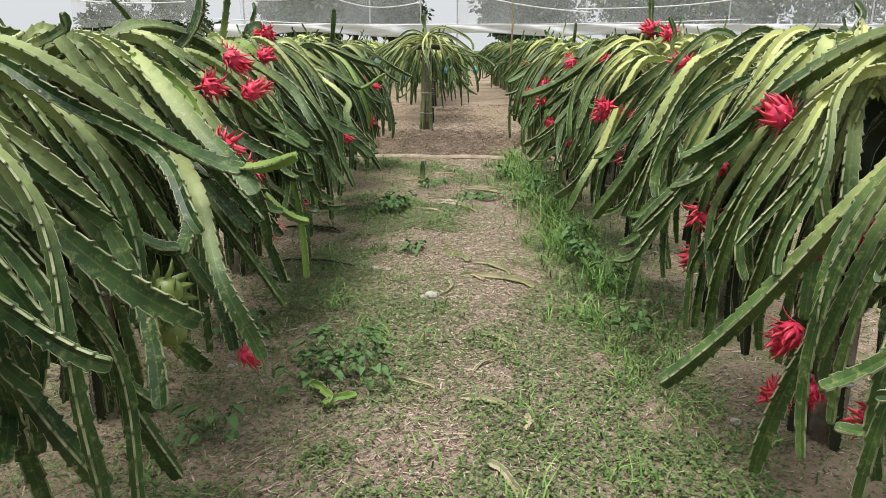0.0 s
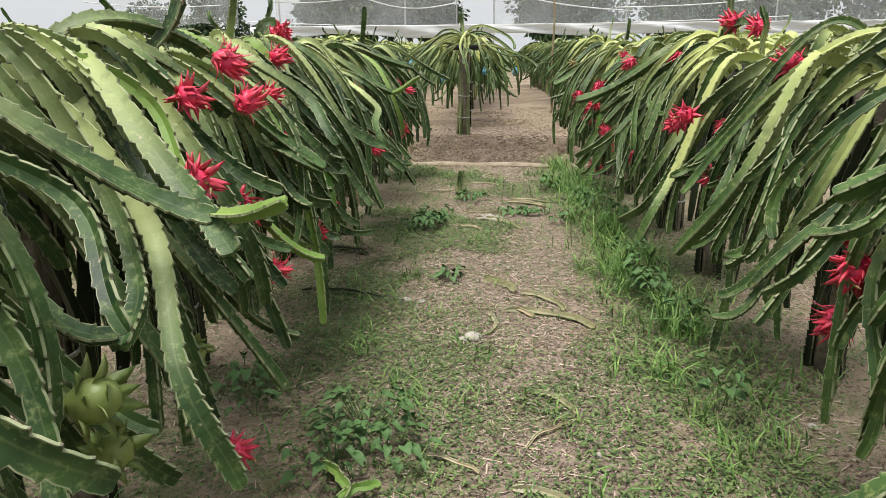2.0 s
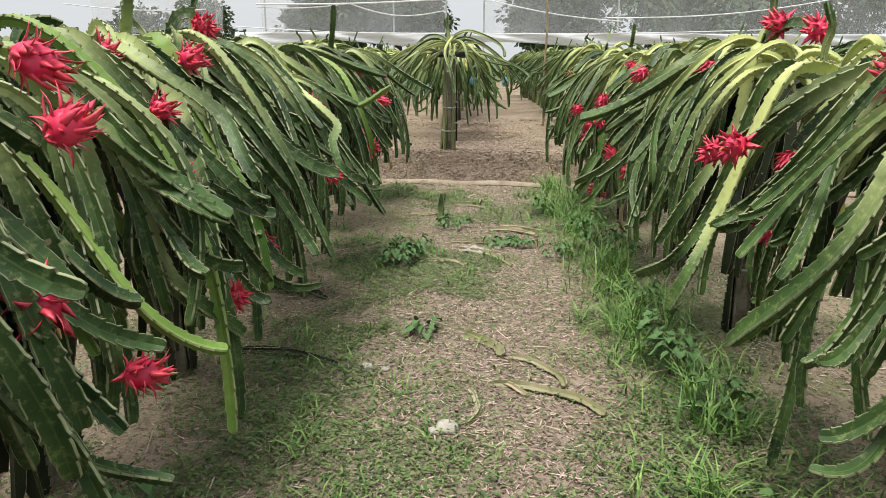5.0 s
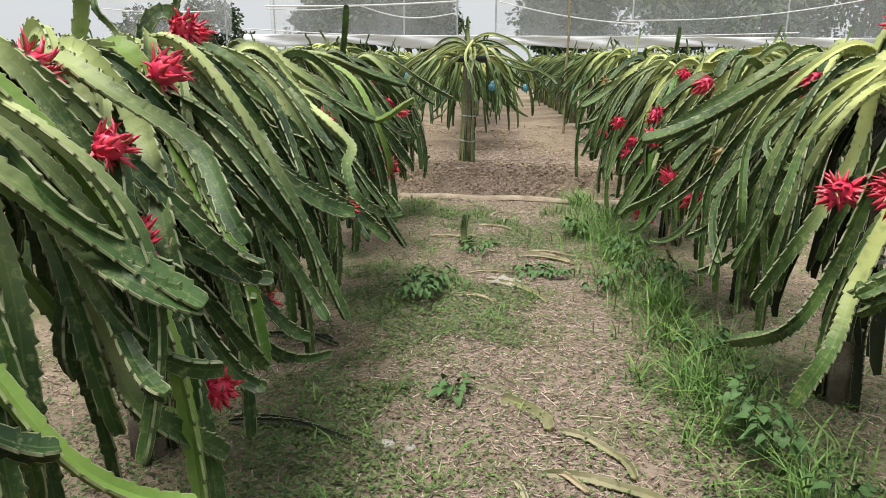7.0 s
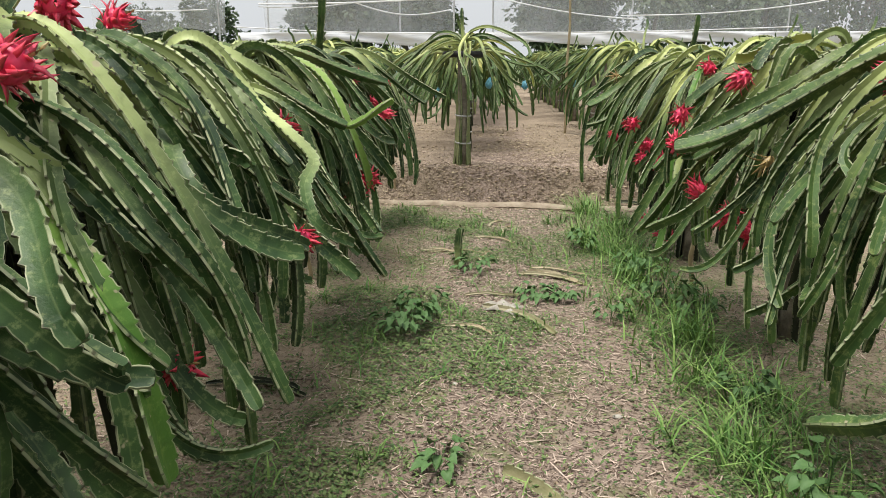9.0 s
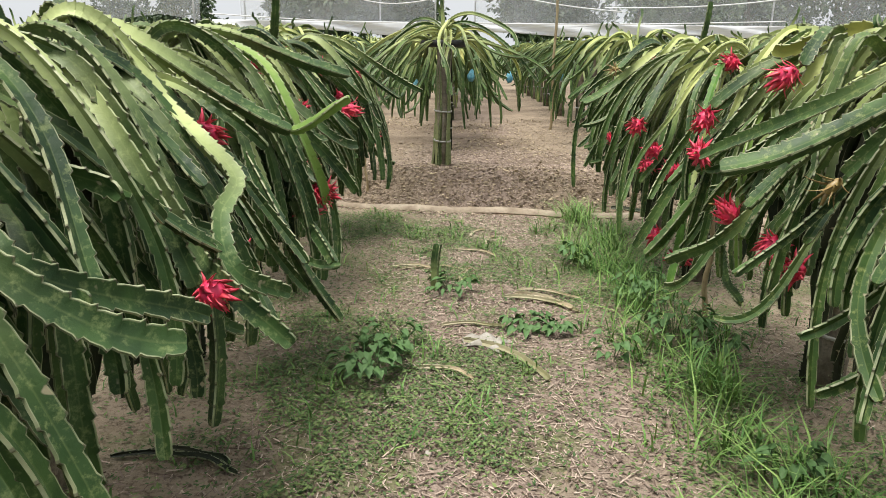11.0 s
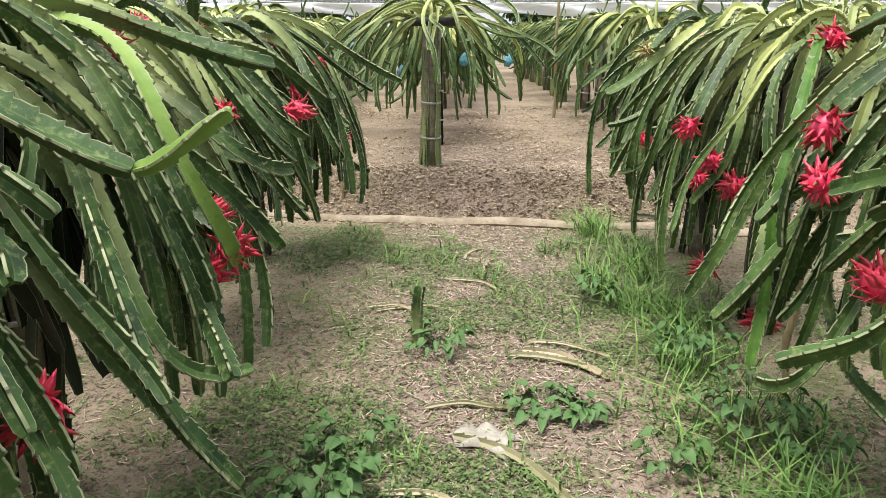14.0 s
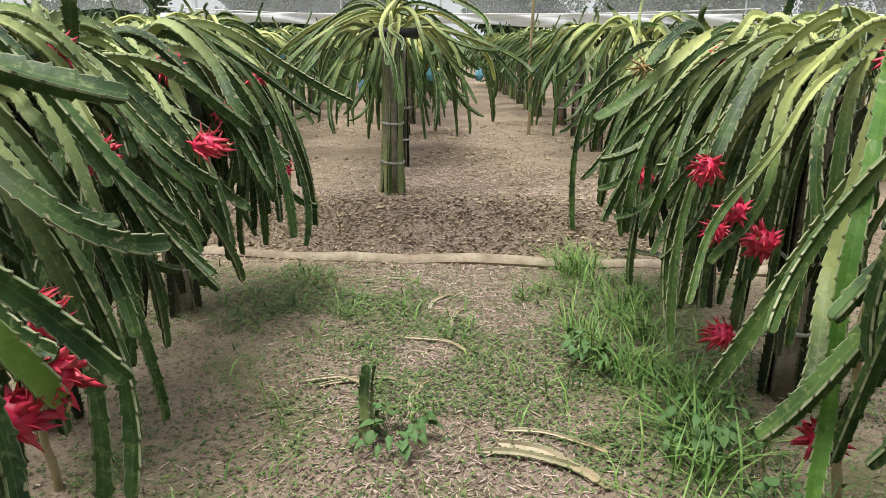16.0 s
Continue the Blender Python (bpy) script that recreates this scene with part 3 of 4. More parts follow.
fruit("right", 0.90, 4.04, 1.19)
fruit("right", 1.02, 3.95, 0.92, 0.95)
fruit("right", 1.08, 4.01, 1.14, 0.9)
fruit("right", 1.42, 5.07, 1.64)
fruit("right", 1.17, 5.20, 1.43)
fruit("right", 1.45, 4.75, 1.60)
fruit("right", 1.10, 4.46, 1.14, 0.85)
fruit("right", 1.00, 4.53, 1.11, 1.05)
fruit("right", 1.12, 6.39, 1.39)
fruit("right", 1.27, 7.35, 1.43, 0.9)
fruit("right", 0.93, 6.66, 1.20)
fruit("right", 0.90, 6.58, 1.07, 0.9)
fruit("right", 0.96, 6.36, 0.87)
fruit("right", 1.02, 6.09, 0.80)
fruit("right", 1.10, 6.06, 0.73, 0.9)
fruit("right", 1.02, 7.71, 0.93, 0.85)
fruit("right", 1.16, 7.77, 0.81)
fruit("right", 1.17, 8.04, 0.35)
fruit("right", 1.01, 7.04, 0.49, 0.9)
fruit("right", 0.92, 7.73, 1.07, 0.85)
fruit("right", 0.95, 8.45, 0.91, 0.85)
fruit("right", 1.19, 8.35, 1.41, 0.85)
fruit("right", 1.04, 7.88, 0.82, 0.75)
fruit("right", 0.98, 8.75, 1.36, 0.9, "dry")
fruit("right", 1.02, 5.75, 1.08, 0.9, "dry")


def reach_out(row, y0, x, y, z, rise=0.25, hang=0.4, back=0.35, width=0.033, skin=None, wave=0.02):
    """A long stem from the crown at y0 down the row, over to a tip in the aisle."""
    e = nearest(row, y0)
    add_stem(e, (e.location.x, y0, HEIGHT + 0.02), (x, y, z), rise, hang * (HEIGHT - z), width, skin or (STEM if row == "left" else STEM_SUNLIT), 2, wave, None, back)


reach_out("right", 2.0, 0.83, 2.45, 1.14, 0.35, 0.5)
reach_out("right", 1.7, 0.68, 2.02, 0.50, 0.3, 0.3)
reach_out("right", 1.5, 1.05, 2.09, 0.14, 0.2, 0.6, 0.1)
reach_out("right", 6.8, 0.84, 7.03, 0.50, 0.3, 0.35)
reach_out("right", 5.3, 0.62, 5.59, 1.17, 0.3, 0.3, 0.5, 0.036)
reach_out("right", 7.3, 0.90, 7.47, 0.42, 0.25, 0.5)
reach_out("right", 9.0, 0.78, 8.75, 1.12, 0.25, 0.4, 0.4)
reach_out("right", 6.5, 1.18, 6.65, 1.50, 0.3, 0.8, 0.3, 0.034, STEM_YELLOW)
reach_out("left", 2.0, -0.62, 2.17, 1.15, 0.3, 0.15, 0.4)
reach_out("left", 1.4, -0.59, 1.60, 0.86, 0.25, 0.4, 0.4, 0.036)
reach_out("left", 1.6, -0.80, 1.80, 0.54, 0.25, 0.2)
reach_out("left", 1.9, -0.80, 2.22, 0.45, 0.25, 0.25)
reach_out("left", 1.7, -0.80, 1.89, 0.25, 0.2, 0.45)
reach_out("left", 1.4, -0.80, 1.46, 0.50, 0.2, 0.4)
reach_out("left", 4.5, -0.58, 4.75, 0.96, 0.28, 0.1, 0.35, 0.034)
reach_out("left", 5.9, -0.70, 6.12, 1.19, 0.3, 0.45, 0.4, 0.036)
reach_out("left", 9.2, -0.38, 9.26, 1.16, 0.35, 0.5, 0.35, 0.026)
reach_out("left", 6.6, -0.61, 6.95, 1.35, 0.25, 0.8, 0.4, 0.034)
reach_out("left", 3.4, -0.68, 3.57, 1.02, 0.22, 0.4, 0.35)


def long_stem(row, width, bends, skin=None):
    """A long stem out of the crown, over its crest and along its bends to the tip."""
    side = -1 if row == "left" else 1
    first = bends[0]
    e = nearest(row, first[1])
    line = [(side * 1.4, first[1] + 0.1, HEIGHT)]
    if first[2] < 1.38:
        line.append((0.5 * (side * 1.35 + first[0]), first[1] + 0.04, HEIGHT + 0.1 if first[2] > 1.1 else HEIGHT))
    line = np.array(line + bends) - np.array(e.location)
    part("stem", stem_mesh("stem", line, width, skin or (STEM if row == "left" else STEM_SUNLIT), 2, (rng.uniform(0, 2.1), rng.uniform(-0.6, 0.6)), 0.01, line=through_points), e)


long_stem("left", 0.034, [(-1.15, 2.64, 1.50), (-0.75, 2.26, 1.23), (-0.56, 2.11, 1.08)])
long_stem("left", 0.030, [(-1.00, 2.58, 1.21), (-0.78, 2.41, 1.00), (-0.67, 2.40, 0.89)])
long_stem("left", 0.030, [(-0.82, 2.28, 1.10), (-0.66, 2.00, 0.83), (-0.55, 1.99, 0.59)])
long_stem("left", 0.028, [(-0.90, 2.26, 1.20), (-0.78, 2.11, 1.01), (-0.75, 1.94, 0.93)])
long_stem("right", 0.034, [(1.20, 3.48, 1.44), (0.95, 3.31, 1.08), (0.78, 3.57, 0.66)])
long_stem("right", 0.026, [(1.20, 4.01, 0.87), (1.10, 3.84, 0.40), (1.05, 3.78, 0.13)])
long_stem("left", 0.034, [(-1.00, 3.64, 1.18), (-0.82, 3.53, 1.10), (-0.69, 3.59, 1.01)])
long_stem("left", 0.034, [(-1.00, 4.06, 1.31), (-0.85, 3.83, 1.08), (-0.78, 3.71, 0.72)])
long_stem("left", 0.042, [(-1.00, 4.32, 1.16), (-0.85, 4.27, 0.92), (-0.79, 4.28, 0.57)], STEM_FRESH)
long_stem("left", 0.030, [(-0.95, 3.68, 0.89), (-0.82, 3.58, 0.77), (-0.72, 3.72, 0.61)])
long_stem("left", 0.030, [(-1.05, 4.48, 1.37), (-0.85, 4.39, 1.15), (-0.73, 4.46, 0.95)])
long_stem("left", 0.030, [(-1.00, 4.87, 1.33), (-0.82, 4.69, 1.13), (-0.63, 5.00, 0.92)])
long_stem("right", 0.028, [(1.00, 4.47, 0.92), (0.85, 4.41, 0.71), (0.75, 4.63, 0.56)])
long_stem("right", 0.028, [(0.95, 4.23, 0.93), (0.82, 4.10, 0.76), (0.75, 4.09, 0.58)])
long_stem("right", 0.028, [(1.20, 4.87, 1.19), (1.00, 4.75, 0.89), (0.87, 4.78, 0.67)])
long_stem("right", 0.030, [(1.30, 5.77, 1.51), (1.05, 5.80, 1.35), (0.86, 6.45, 1.08)])
long_stem("right", 0.028, [(1.25, 4.93, 1.43), (1.10, 4.91, 1.24), (0.99, 5.04, 1.09)])
long_stem("left", 0.030, [(-1.00, 5.78, 1.31), (-0.85, 5.66, 1.21), (-0.74, 5.59, 1.11), (-0.74, 5.43, 1.03), (-0.68, 5.36, 0.91), (-0.57, 5.48, 0.81)])
long_stem("left", 0.032, [(-0.85, 5.45, 1.01), (-0.70, 5.33, 0.89), (-0.53, 5.29, 0.73)])
long_stem("left", 0.026, [(-1.00, 6.43, 1.15), (-0.75, 6.12, 0.87), (-0.65, 6.04, 0.71), (-0.53, 6.06, 0.50)])
long_stem("left", 0.030, [(-1.00, 7.04, 0.97), (-0.75, 6.49, 0.80), (-0.58, 6.23, 0.68)])
long_stem("right", 0.030, [(1.10, 6.35, 0.99), (0.90, 6.23, 0.81), (0.72, 6.30, 0.69)])
long_stem("right", 0.027, [(1.20, 6.31, 1.27), (1.05, 6.30, 1.15), (0.93, 6.40, 1.03)])
long_stem("right", 0.027, [(1.15, 6.16, 1.24), (1.00, 6.10, 1.14), (0.89, 6.21, 1.04)])
long_stem("right", 0.027, [(1.10, 6.05, 1.19), (1.00, 6.03, 1.09), (0.89, 6.00, 0.96)])
long_stem("right", 0.024, [(1.20, 7.04, 0.74), (1.12, 6.72, 0.51), (1.02, 6.25, 0.53)])
long_stem("right", 0.028, [(1.15, 7.33, 0.88), (0.98, 7.07, 0.63), (0.87, 7.11, 0.46)])
long_stem("right", 0.025, [(1.25, 7.38, 1.45), (1.05, 7.09, 1.03), (1.00, 7.03, 0.65), (0.95, 6.92, 0.37)], STEM_FRESH)


def young_branch(row, a, b, width=0.02):
    """A bright young side shoot from the end of a stem."""
    e = nearest(row, a[1])
    add_stem(e, a, b, 0.0, -0.03, width, STEM_YOUNG, 2, 0.0, (1.0, 0.3), 0.3)


def upstart(row, root, tip, width=0.022):
    """A stem that stands up out of the crown."""
    add_stem(nearest(row, root[1]), root, tip, 0.05, -0.22, width, STEM, 2, 0.0, (0.6, 0.3), 0.1)


upstart("left", (-1.22, 2.78, 1.40), (-0.94, 2.92, 1.70), 0.024)
upstart("left", (-1.38, 4.42, 1.42), (-1.22, 4.30, 1.98), 0.026)
upstart("left", (-1.30, 8.2, 1.38), (-1.16, 7.95, 1.92), 0.03)
upstart("right", (1.50, 5.30, 1.42), (1.47, 5.28, 1.98), 0.022)
upstart("right", (1.48, 8.6, 1.42), (1.52, 8.5, 1.80), 0.022)
young_branch("left", (-0.62, 2.17, 1.15), (-0.42, 2.02, 1.21))
young_branch("left", (-0.70, 6.12, 1.19), (-0.48, 6.07, 1.31))

# ---- the far bed: one post before its rows, and the rows behind ----
middle = plant_frame(-0.25, 10.95, 1.60, "dragon fruit plant on a tied post with a bare mulched foot", "plants of the raised bed", True, 0)
trunks(middle, 1.60, 2, 8, 0.06, STEM_POLE)
crown(middle, 1.60, -1.57, 19, 13, 1, (0.45, 1.2), 0.66, 0.0, (0.015, 0.021), STEM_SUNLIT, 1.25, 1.6, 0.45)
add_stem(middle, (-0.25, 10.95, 1.6), (-0.27, 10.93, 2.02), 0.2, -0.15, 0.022, STEM, 1, 0.0)


def far_plant(seed, x, y, height, group):
    e = plant_frame(x, y, height, "slender dragon fruit plant with drooping narrow stems", group, False, seed)
    trunks(e, height, 0, 4)
    crown(e, height, -1.57, 26, 20, 0, (0.45, 0.95), 0.4, 0.3, (0.018, 0.024), STEM_SUNLIT, 1.2, 1.6, 0.45)
    return e


def merged_plant(seed, x, y, height, group):
    """A plant too far off to tell its stems apart: they are one part."""
    e = far_plant(seed, x, y, height, group)
    bm = bmesh.new()
    for o in [c for c in e.children if c.name.startswith(("stem", "trunk_stem"))]:
        bm.from_mesh(o.data)
        bpy.data.objects.remove(o)
    tagged(part("foliage", mesh_bm("foliage", bm, STEM if seed % 2 else STEM_SUNLIT, True), e, "tangle of narrow green stems"), kind="stuff")
    return e


proto = [far_plant(k, 1.95 + 0.04 * k, 12.3 + 1.35 * k, 1.56, "plants of the raised bed") for k in range(4)]
dense = [merged_plant(k, -4.5, 11.6 + 1.35 * k, 1.56, "plants of the neighbouring rows") for k in range(3)]
spots = []
for rx, y0, n in ((-2.35, 12.2, 5), (-0.22, 12.6, 4)):
    for k in range(n):
        spots.append((rx, y0 + 1.35 * k, proto[(k + n) % 4]))
for rx, y0, n in ((-2.35, 18.95, 8), (-0.22, 18.0, 8), (1.95, 17.7, 8), (4.1, 11.6, 11), (-4.5, 15.65, 8), (6.3, 12.0, 9), (-6.6, 12.0, 9), (8.5, 14.0, 7), (-8.8, 14.0, 7), (-4.35, -0.5, 8), (4.5, -0.5, 8)):
    for k in range(n):
        spots.append((rx, y0 + 1.35 * k, dense[(k * 2 + n) % 3]))
for k, (x, y, kin) in enumerate(spots):
    x, y = x + 0.06 * math.sin(7 * k), y + 0.1 * math.sin(5 * k)
    copy_thing(kin, pose(x, y, gz(x, y) - 0.02, 0, 0, 180.0 * (k % 2) + 14 * math.sin(k)) @ Matrix.Scale((1.0 if y > 11 else 1.08) * (1 + 0.05 * math.sin(k * 1.7)), 4))


def fruit_bag(x, y, z, turn):
    v, f = [], []
    n = 9
    for i in range(6):
        s = i / 5
        r = (0.012, 0.034, 0.05, 0.054, 0.048, 0.024)[i]
        for j in range(n):
            a = 6.283 * j / n
            k = r * (1 + 0.18 * math.sin(3 * a + 2 * i))
            v.append((k * math.cos(a), 0.7 * k * math.sin(a), -0.15 * s))
            if i:
                f.append(((i - 1) * n + j, (i - 1) * n + (j + 1) % n, i * n + (j + 1) % n, i * n + j))
    f.append(tuple(5 * n + j for j in range(n)))
    return v, f


def hang_bag(x, y, z, k):
    """A blue bag tied over a fruit, as a part of the plant that bears it."""
    e = min([o for o in list(scene.objects) if o.name.startswith("dragon_fruit_plant") and o.location.y > 10], key=lambda o: (o.location.x - x) ** 2 + (o.location.y - y) ** 2)
    v, f = fruit_bag(x, y, z, k)
    inv = e.matrix_basis.inverted()
    part("fruit_bag", mesh_of("fruit_bag", v, f, BLUE_BAG), e, "blue plastic bag over a fruit", inv @ pose(x, y, z, 8, -6, 50 * k))


bag_spots = ((-1.75, 13.6, 1.42), (-1.2, 13.2, 1.36), (-0.62, 12.8, 1.12), (0.08, 12.6, 1.26), (0.6, 13.4, 1.22), (-1.9, 15.2, 1.4), (1.5, 15.0, 1.2))
for k, (x, y, z) in enumerate(bag_spots):
    hang_bag(x, y, z, k)

# ---- hose, poles, net ----
hx_ = np.linspace(-9, 9, 90)
hy_ = 10.22 - 0.12 * hx_ + 0.03 * np.sin(2.1 * hx_) + 0.015 * np.sin(5 * hx_)
hose = tube_mesh("irrigation_hose", np.stack([hx_, hy_, ground_z(hx_, hy_) + 0.028 + 0.008 * np.sin(3 * hx_)], -1), 0.07 + 0.012 * np.sin(4.3 * hx_) * np.sin(1.7 * hx_), HOSE, 10, 0.5)
tagged(new("irrigation_hose", hose), "dusty flattened irrigation hose lying along the bed", "hose")


def bamboo_pole(x, y, height, r=0.022):
    z = gz(x, y) - 0.05
    n = 14
    pts = [(x + 0.012 * math.sin(i), y, z + height * i / n) for i in range(n + 1)]
    rad = [r * (1.12 if i % 2 else 1.0) * (1 - 0.25 * i / n) for i in range(n + 1)]
    return tagged(new("bamboo_pole", tube_mesh("bamboo_pole", pts, rad, BAMBOO)), "thin dry bamboo pole standing in the soil", "pole")


bamboo_pole(1.41, 15.15, 3.2)
bamboo_pole(-1.25, 7.55, 0.75, 0.014)
bamboo_pole(1.28, 7.35, 0.85, 0.016)
bamboo_pole(-1.0, 10.6, 0.9, 0.012)

NET_Y = 46.0


net_shelter = new("net_shelter")
net_shelter.location = (0, NET_Y, 0.27)
tagged(net_shelter, "white and grey net shelter held on steel poles", "net shelter")


def net_sheet(name, x0, x1, z0, z1, y, material, sag, label):
    """A hanging net between poles, its lower edge sagging from pole to pole."""
    n, m = 60, 6
    v, f = [], []
    for j in range(m + 1):
        for i in range(n + 1):
            s = i / n
            x = x0 + (x1 - x0) * s
            low = z0 - sag * abs(math.sin(3.1416 * x / 9.0)) + 0.12 * math.sin(0.6 * x)
            z = low + (z1 - low) * j / m
            v.append((x, y - NET_Y + 0.15 * math.sin(1.3 * x + j) + 0.06 * math.sin(7 * x), z - 0.27))
    for j in range(m):
        for i in range(n):
            a = j * (n + 1) + i
            f.append((a, a + 1, a + n + 2, a + n + 1))
    ob = part(name, mesh_of(name, v, f, material), net_shelter, label)
    ob.modifiers.new("Solidify", "SOLIDIFY").thickness = 0.02
    return ob


net_sheet("insect_net", -12.5, -1.4, 3.1, 9.0, NET_Y, NET, 0.25, "grey see-through insect net over a shelter")
net_sheet("insect_net", 0.9, 60.0, 3.1, 9.0, NET_Y + 0.4, NET, 0.25, "grey see-through insect net over a shelter")
net_sheet("insect_net", -24.0, -15.5, 3.3, 8.0, NET_Y + 2, NET, 0.3, "grey see-through insect net over a shelter")
net_sheet("gathered_net", -14.0, 60.0, 2.5, 3.05, NET_Y - 0.6, NET_WHITE, 0.12, "white gathered lower edge of a net")


def net_cord(x0, z0, x1, z1, sag, y=NET_Y - 1.0, r=0.035):
    n = 16
    pts = [(x0 + (x1 - x0) * i / n, y, z0 + (z1 - z0) * i / n - sag * math.sin(3.1416 * i / n)) for i in range(n + 1)]
    return part("net_cord", tube_mesh("net_cord", [(a, b - NET_Y, c - 0.27) for a, b, c in pts], r, WHITE_CORD, 6), net_shelter, "white cord")


net_cord(-14, 3.35, 0.5, 3.0, 0.15)
net_cord(0.5, 3.0, 18, 3.3, 0.1)
net_cord(-12.5, 4.6, -1.4, 4.9, 0.1, r=0.05)
net_cord(-12.5, 4.45, -7.0, 4.65, 0.15)
net_cord(-7.0, 4.65, -1.5, 4.25, 0.45)
net_cord(-12.5, 5.3, -1.4, 5.5, 0.15)
net_cord(1.0, 4.9, 9.0, 3.7, 0.2)
net_cord(8.0, 3.9, 24.0, 5.6, 0.5)
net_cord(-24.0, 4.6, -15.5, 4.3, 0.2)
net_cord(-24.0, 5.2, -15.5, 5.3, 0.1)


def net_pole(x):
    pts = [(x, NET_Y + 0.8, -0.2 + 0.6 * i) for i in range(17)]
    return part("net_pole", tube_mesh("net_pole", [(a, b - NET_Y, c - 0.27) for a, b, c in pts], 0.05, POST_GREY, 8), net_shelter, "grey steel pole")


for x in (-15.5, -12.5, -4.6, -1.4, 0.9, 9.0, 18.0, 27.0, 36.0):
    net_pole(x)


# ---- trees ----
def tree(x, y, height, spread, seed, palm=False):
    r = np.random.default_rng(seed)
    e = new("palm_tree" if palm else "tree")
    e.location = (x, y, gz(x, y))
    tagged(e, "tall palm with drooping fronds behind the net" if palm else "dark green broadleaf tree with an uneven crown", "tree", "trees at the edge of the field")
    top = height * (0.85 if palm else 0.5)
    n = 8
    part("trunk", tube_mesh("trunk", [(0.25 * math.sin(0.5 * i + seed), 0.2 * math.cos(0.4 * i), top * i / n) for i in range(n + 1)], [0.32 * (1 - 0.5 * i / n) * height / 10 for i in range(n + 1)], BARK, 8), e)
    v, f = [], []

    def leaf(c, d, size):
        d = d / np.linalg.norm(d)
        s = np.cross(d, r.normal(size=3))
        s /= np.linalg.norm(s) + 1e-6
        k = len(v)
        v.extend([tuple(c), tuple(c + d * size * 0.5 + s * size * 0.3), tuple(c + d * size), tuple(c + d * size * 0.5 - s * size * 0.3)])
        f.append((k, k + 1, k + 2, k + 3))

    if palm:
        for i in range(15):
            a, up = r.uniform(0, 6.28), r.uniform(-0.1, 1.0)
            o = np.array([0.0, 0.0, top])
            for q in range(22):
                s = q / 21
                c = o + np.array([math.cos(a) * spread * s, math.sin(a) * spread * s, spread * (up * s - 1.0 * s * s)])
                for side in (-1, 1):
                    leaf(c, np.array([-math.sin(a) * side, math.cos(a) * side, -0.9]) + 0.5 * np.array([math.cos(a), math.sin(a), 0]), 0.75 * (1 - 0.5 * s))
    else:
        for i in range(6):
            a = i * 1.05 + r.uniform(-0.3, 0.3)
            end = (0.6 * spread * math.cos(a), 0.6 * spread * math.sin(a), height * r.uniform(0.6, 0.85))
            part("limb", tube_mesh("limb", [(0.1 * math.cos(a), 0.1 * math.sin(a), top * 0.75), (0.3 * end[0], 0.3 * end[1], 0.5 * (top * 0.8 + end[2])), end], [0.12, 0.08, 0.03], BARK, 6), e)
        for i in range(60):
            a, q = r.uniform(0, 6.28), math.sqrt(r.random())
            hz_ = r.uniform(0.32, 1.0)
            wide = spread * (1.05 - 0.75 * abs(hz_ - 0.55) / 0.5)
            c0 = np.array([math.cos(a) * q * wide, math.sin(a) * q * wide, height * hz_])
            size = r.uniform(0.45, 1.0) * spread * 0.3
            for _ in range(75):
                d = r.normal(size=3)
                d /= np.linalg.norm(d)
                leaf(c0 + d * size * r.uniform(0.5, 1.0) * np.array([1.2, 1.2, 0.8]), d + np.array([0, 0, -0.3]), r.uniform(0.3, 0.6))
    part("crown", mesh_of("crown", v, f, TREE_LEAF, False), e)
    return e


tree(-15.0, 76, 7.5, 4.5, 11)
tree(-9.0, 74, 10.5, 5.0, 12)
tree(-5.6, 76, 9.5, 3.4, 13)
tree(6.5, 72, 8.5, 3.6, 14)
tree(12.0, 80, 10.0, 4.6, 15)
tree(15.0, 66, 7.6, 3.8, 16, True)
tree(19.5, 74, 9.5, 4.5, 17)
tree(23.0, 64, 7.0, 3.8, 18, True)
tree(28.0, 76, 11.0, 5.5, 19)
tree(36.0, 74, 10.5, 5.5, 20)
tree(45.0, 78, 11.5, 6.0, 21)
tree(-31.5, 88, 7.5, 4.6, 23)
tree(-42.0, 95, 7.0, 5.0, 24)
tree(55.0, 80, 11.0, 6.0, 25)
tree(-11.5, 68, 9.0, 3.8, 31)
tree(-6.6, 70, 9.5, 3.6, 32)
tree(-4.4, 70, 8.5, 2.4, 33)
tree(9.0, 76, 8.5, 4.0, 34)
tree(24.0, 82, 10.5, 5.0, 35)
tree(32.0, 80, 11.0, 5.0, 36)


# ---- fallen stems and litter on the path ----
def fallen(x0, y0, x1, y1, width=0.026, material=None, lift=0.015, bow=0.02, label="cut pale green dragon fruit stem lying on the soil"):
    z0, z1 = gz(x0, y0), gz(x1, y1)
    d = Vector((x1 - x0, y1 - y0, 0))
    s = Vector((-d.y, d.x, 0)) * bow * 8
    p = [(0, 0, lift), (d.x * 0.3 + s.x, d.y * 0.3 + s.y, lift + 0.01 + (z1 - z0) * 0.3), (d.x * 0.7 + s.x, d.y * 0.7 + s.y, lift + 0.005 + (z1 - z0) * 0.7), (d.x, d.y, lift + z1 - z0)]
    ob = new("fallen_stem", stem_mesh("fallen_stem", p, 0.68 * width, material or STEM_CUT, 2, (0.5, 0.6), 0.01))
    ob.location = (x0, y0, z0)
    return tagged(ob, label, "stem")


DRY = "dried brown dragon fruit stem lying on the soil"
GREEN = "fresh green dragon fruit stem dropped on the soil"
fallen(0.0, 5.27, 0.19, 4.97, 0.045, STEM_CUT, 0.012)
fallen(0.23, 4.97, 0.47, 4.6, 0.028)
fallen(0.12, 4.63, 0.60, 4.34, 0.034)
fallen(0.02, 4.57, 0.02, 4.25, 0.022)
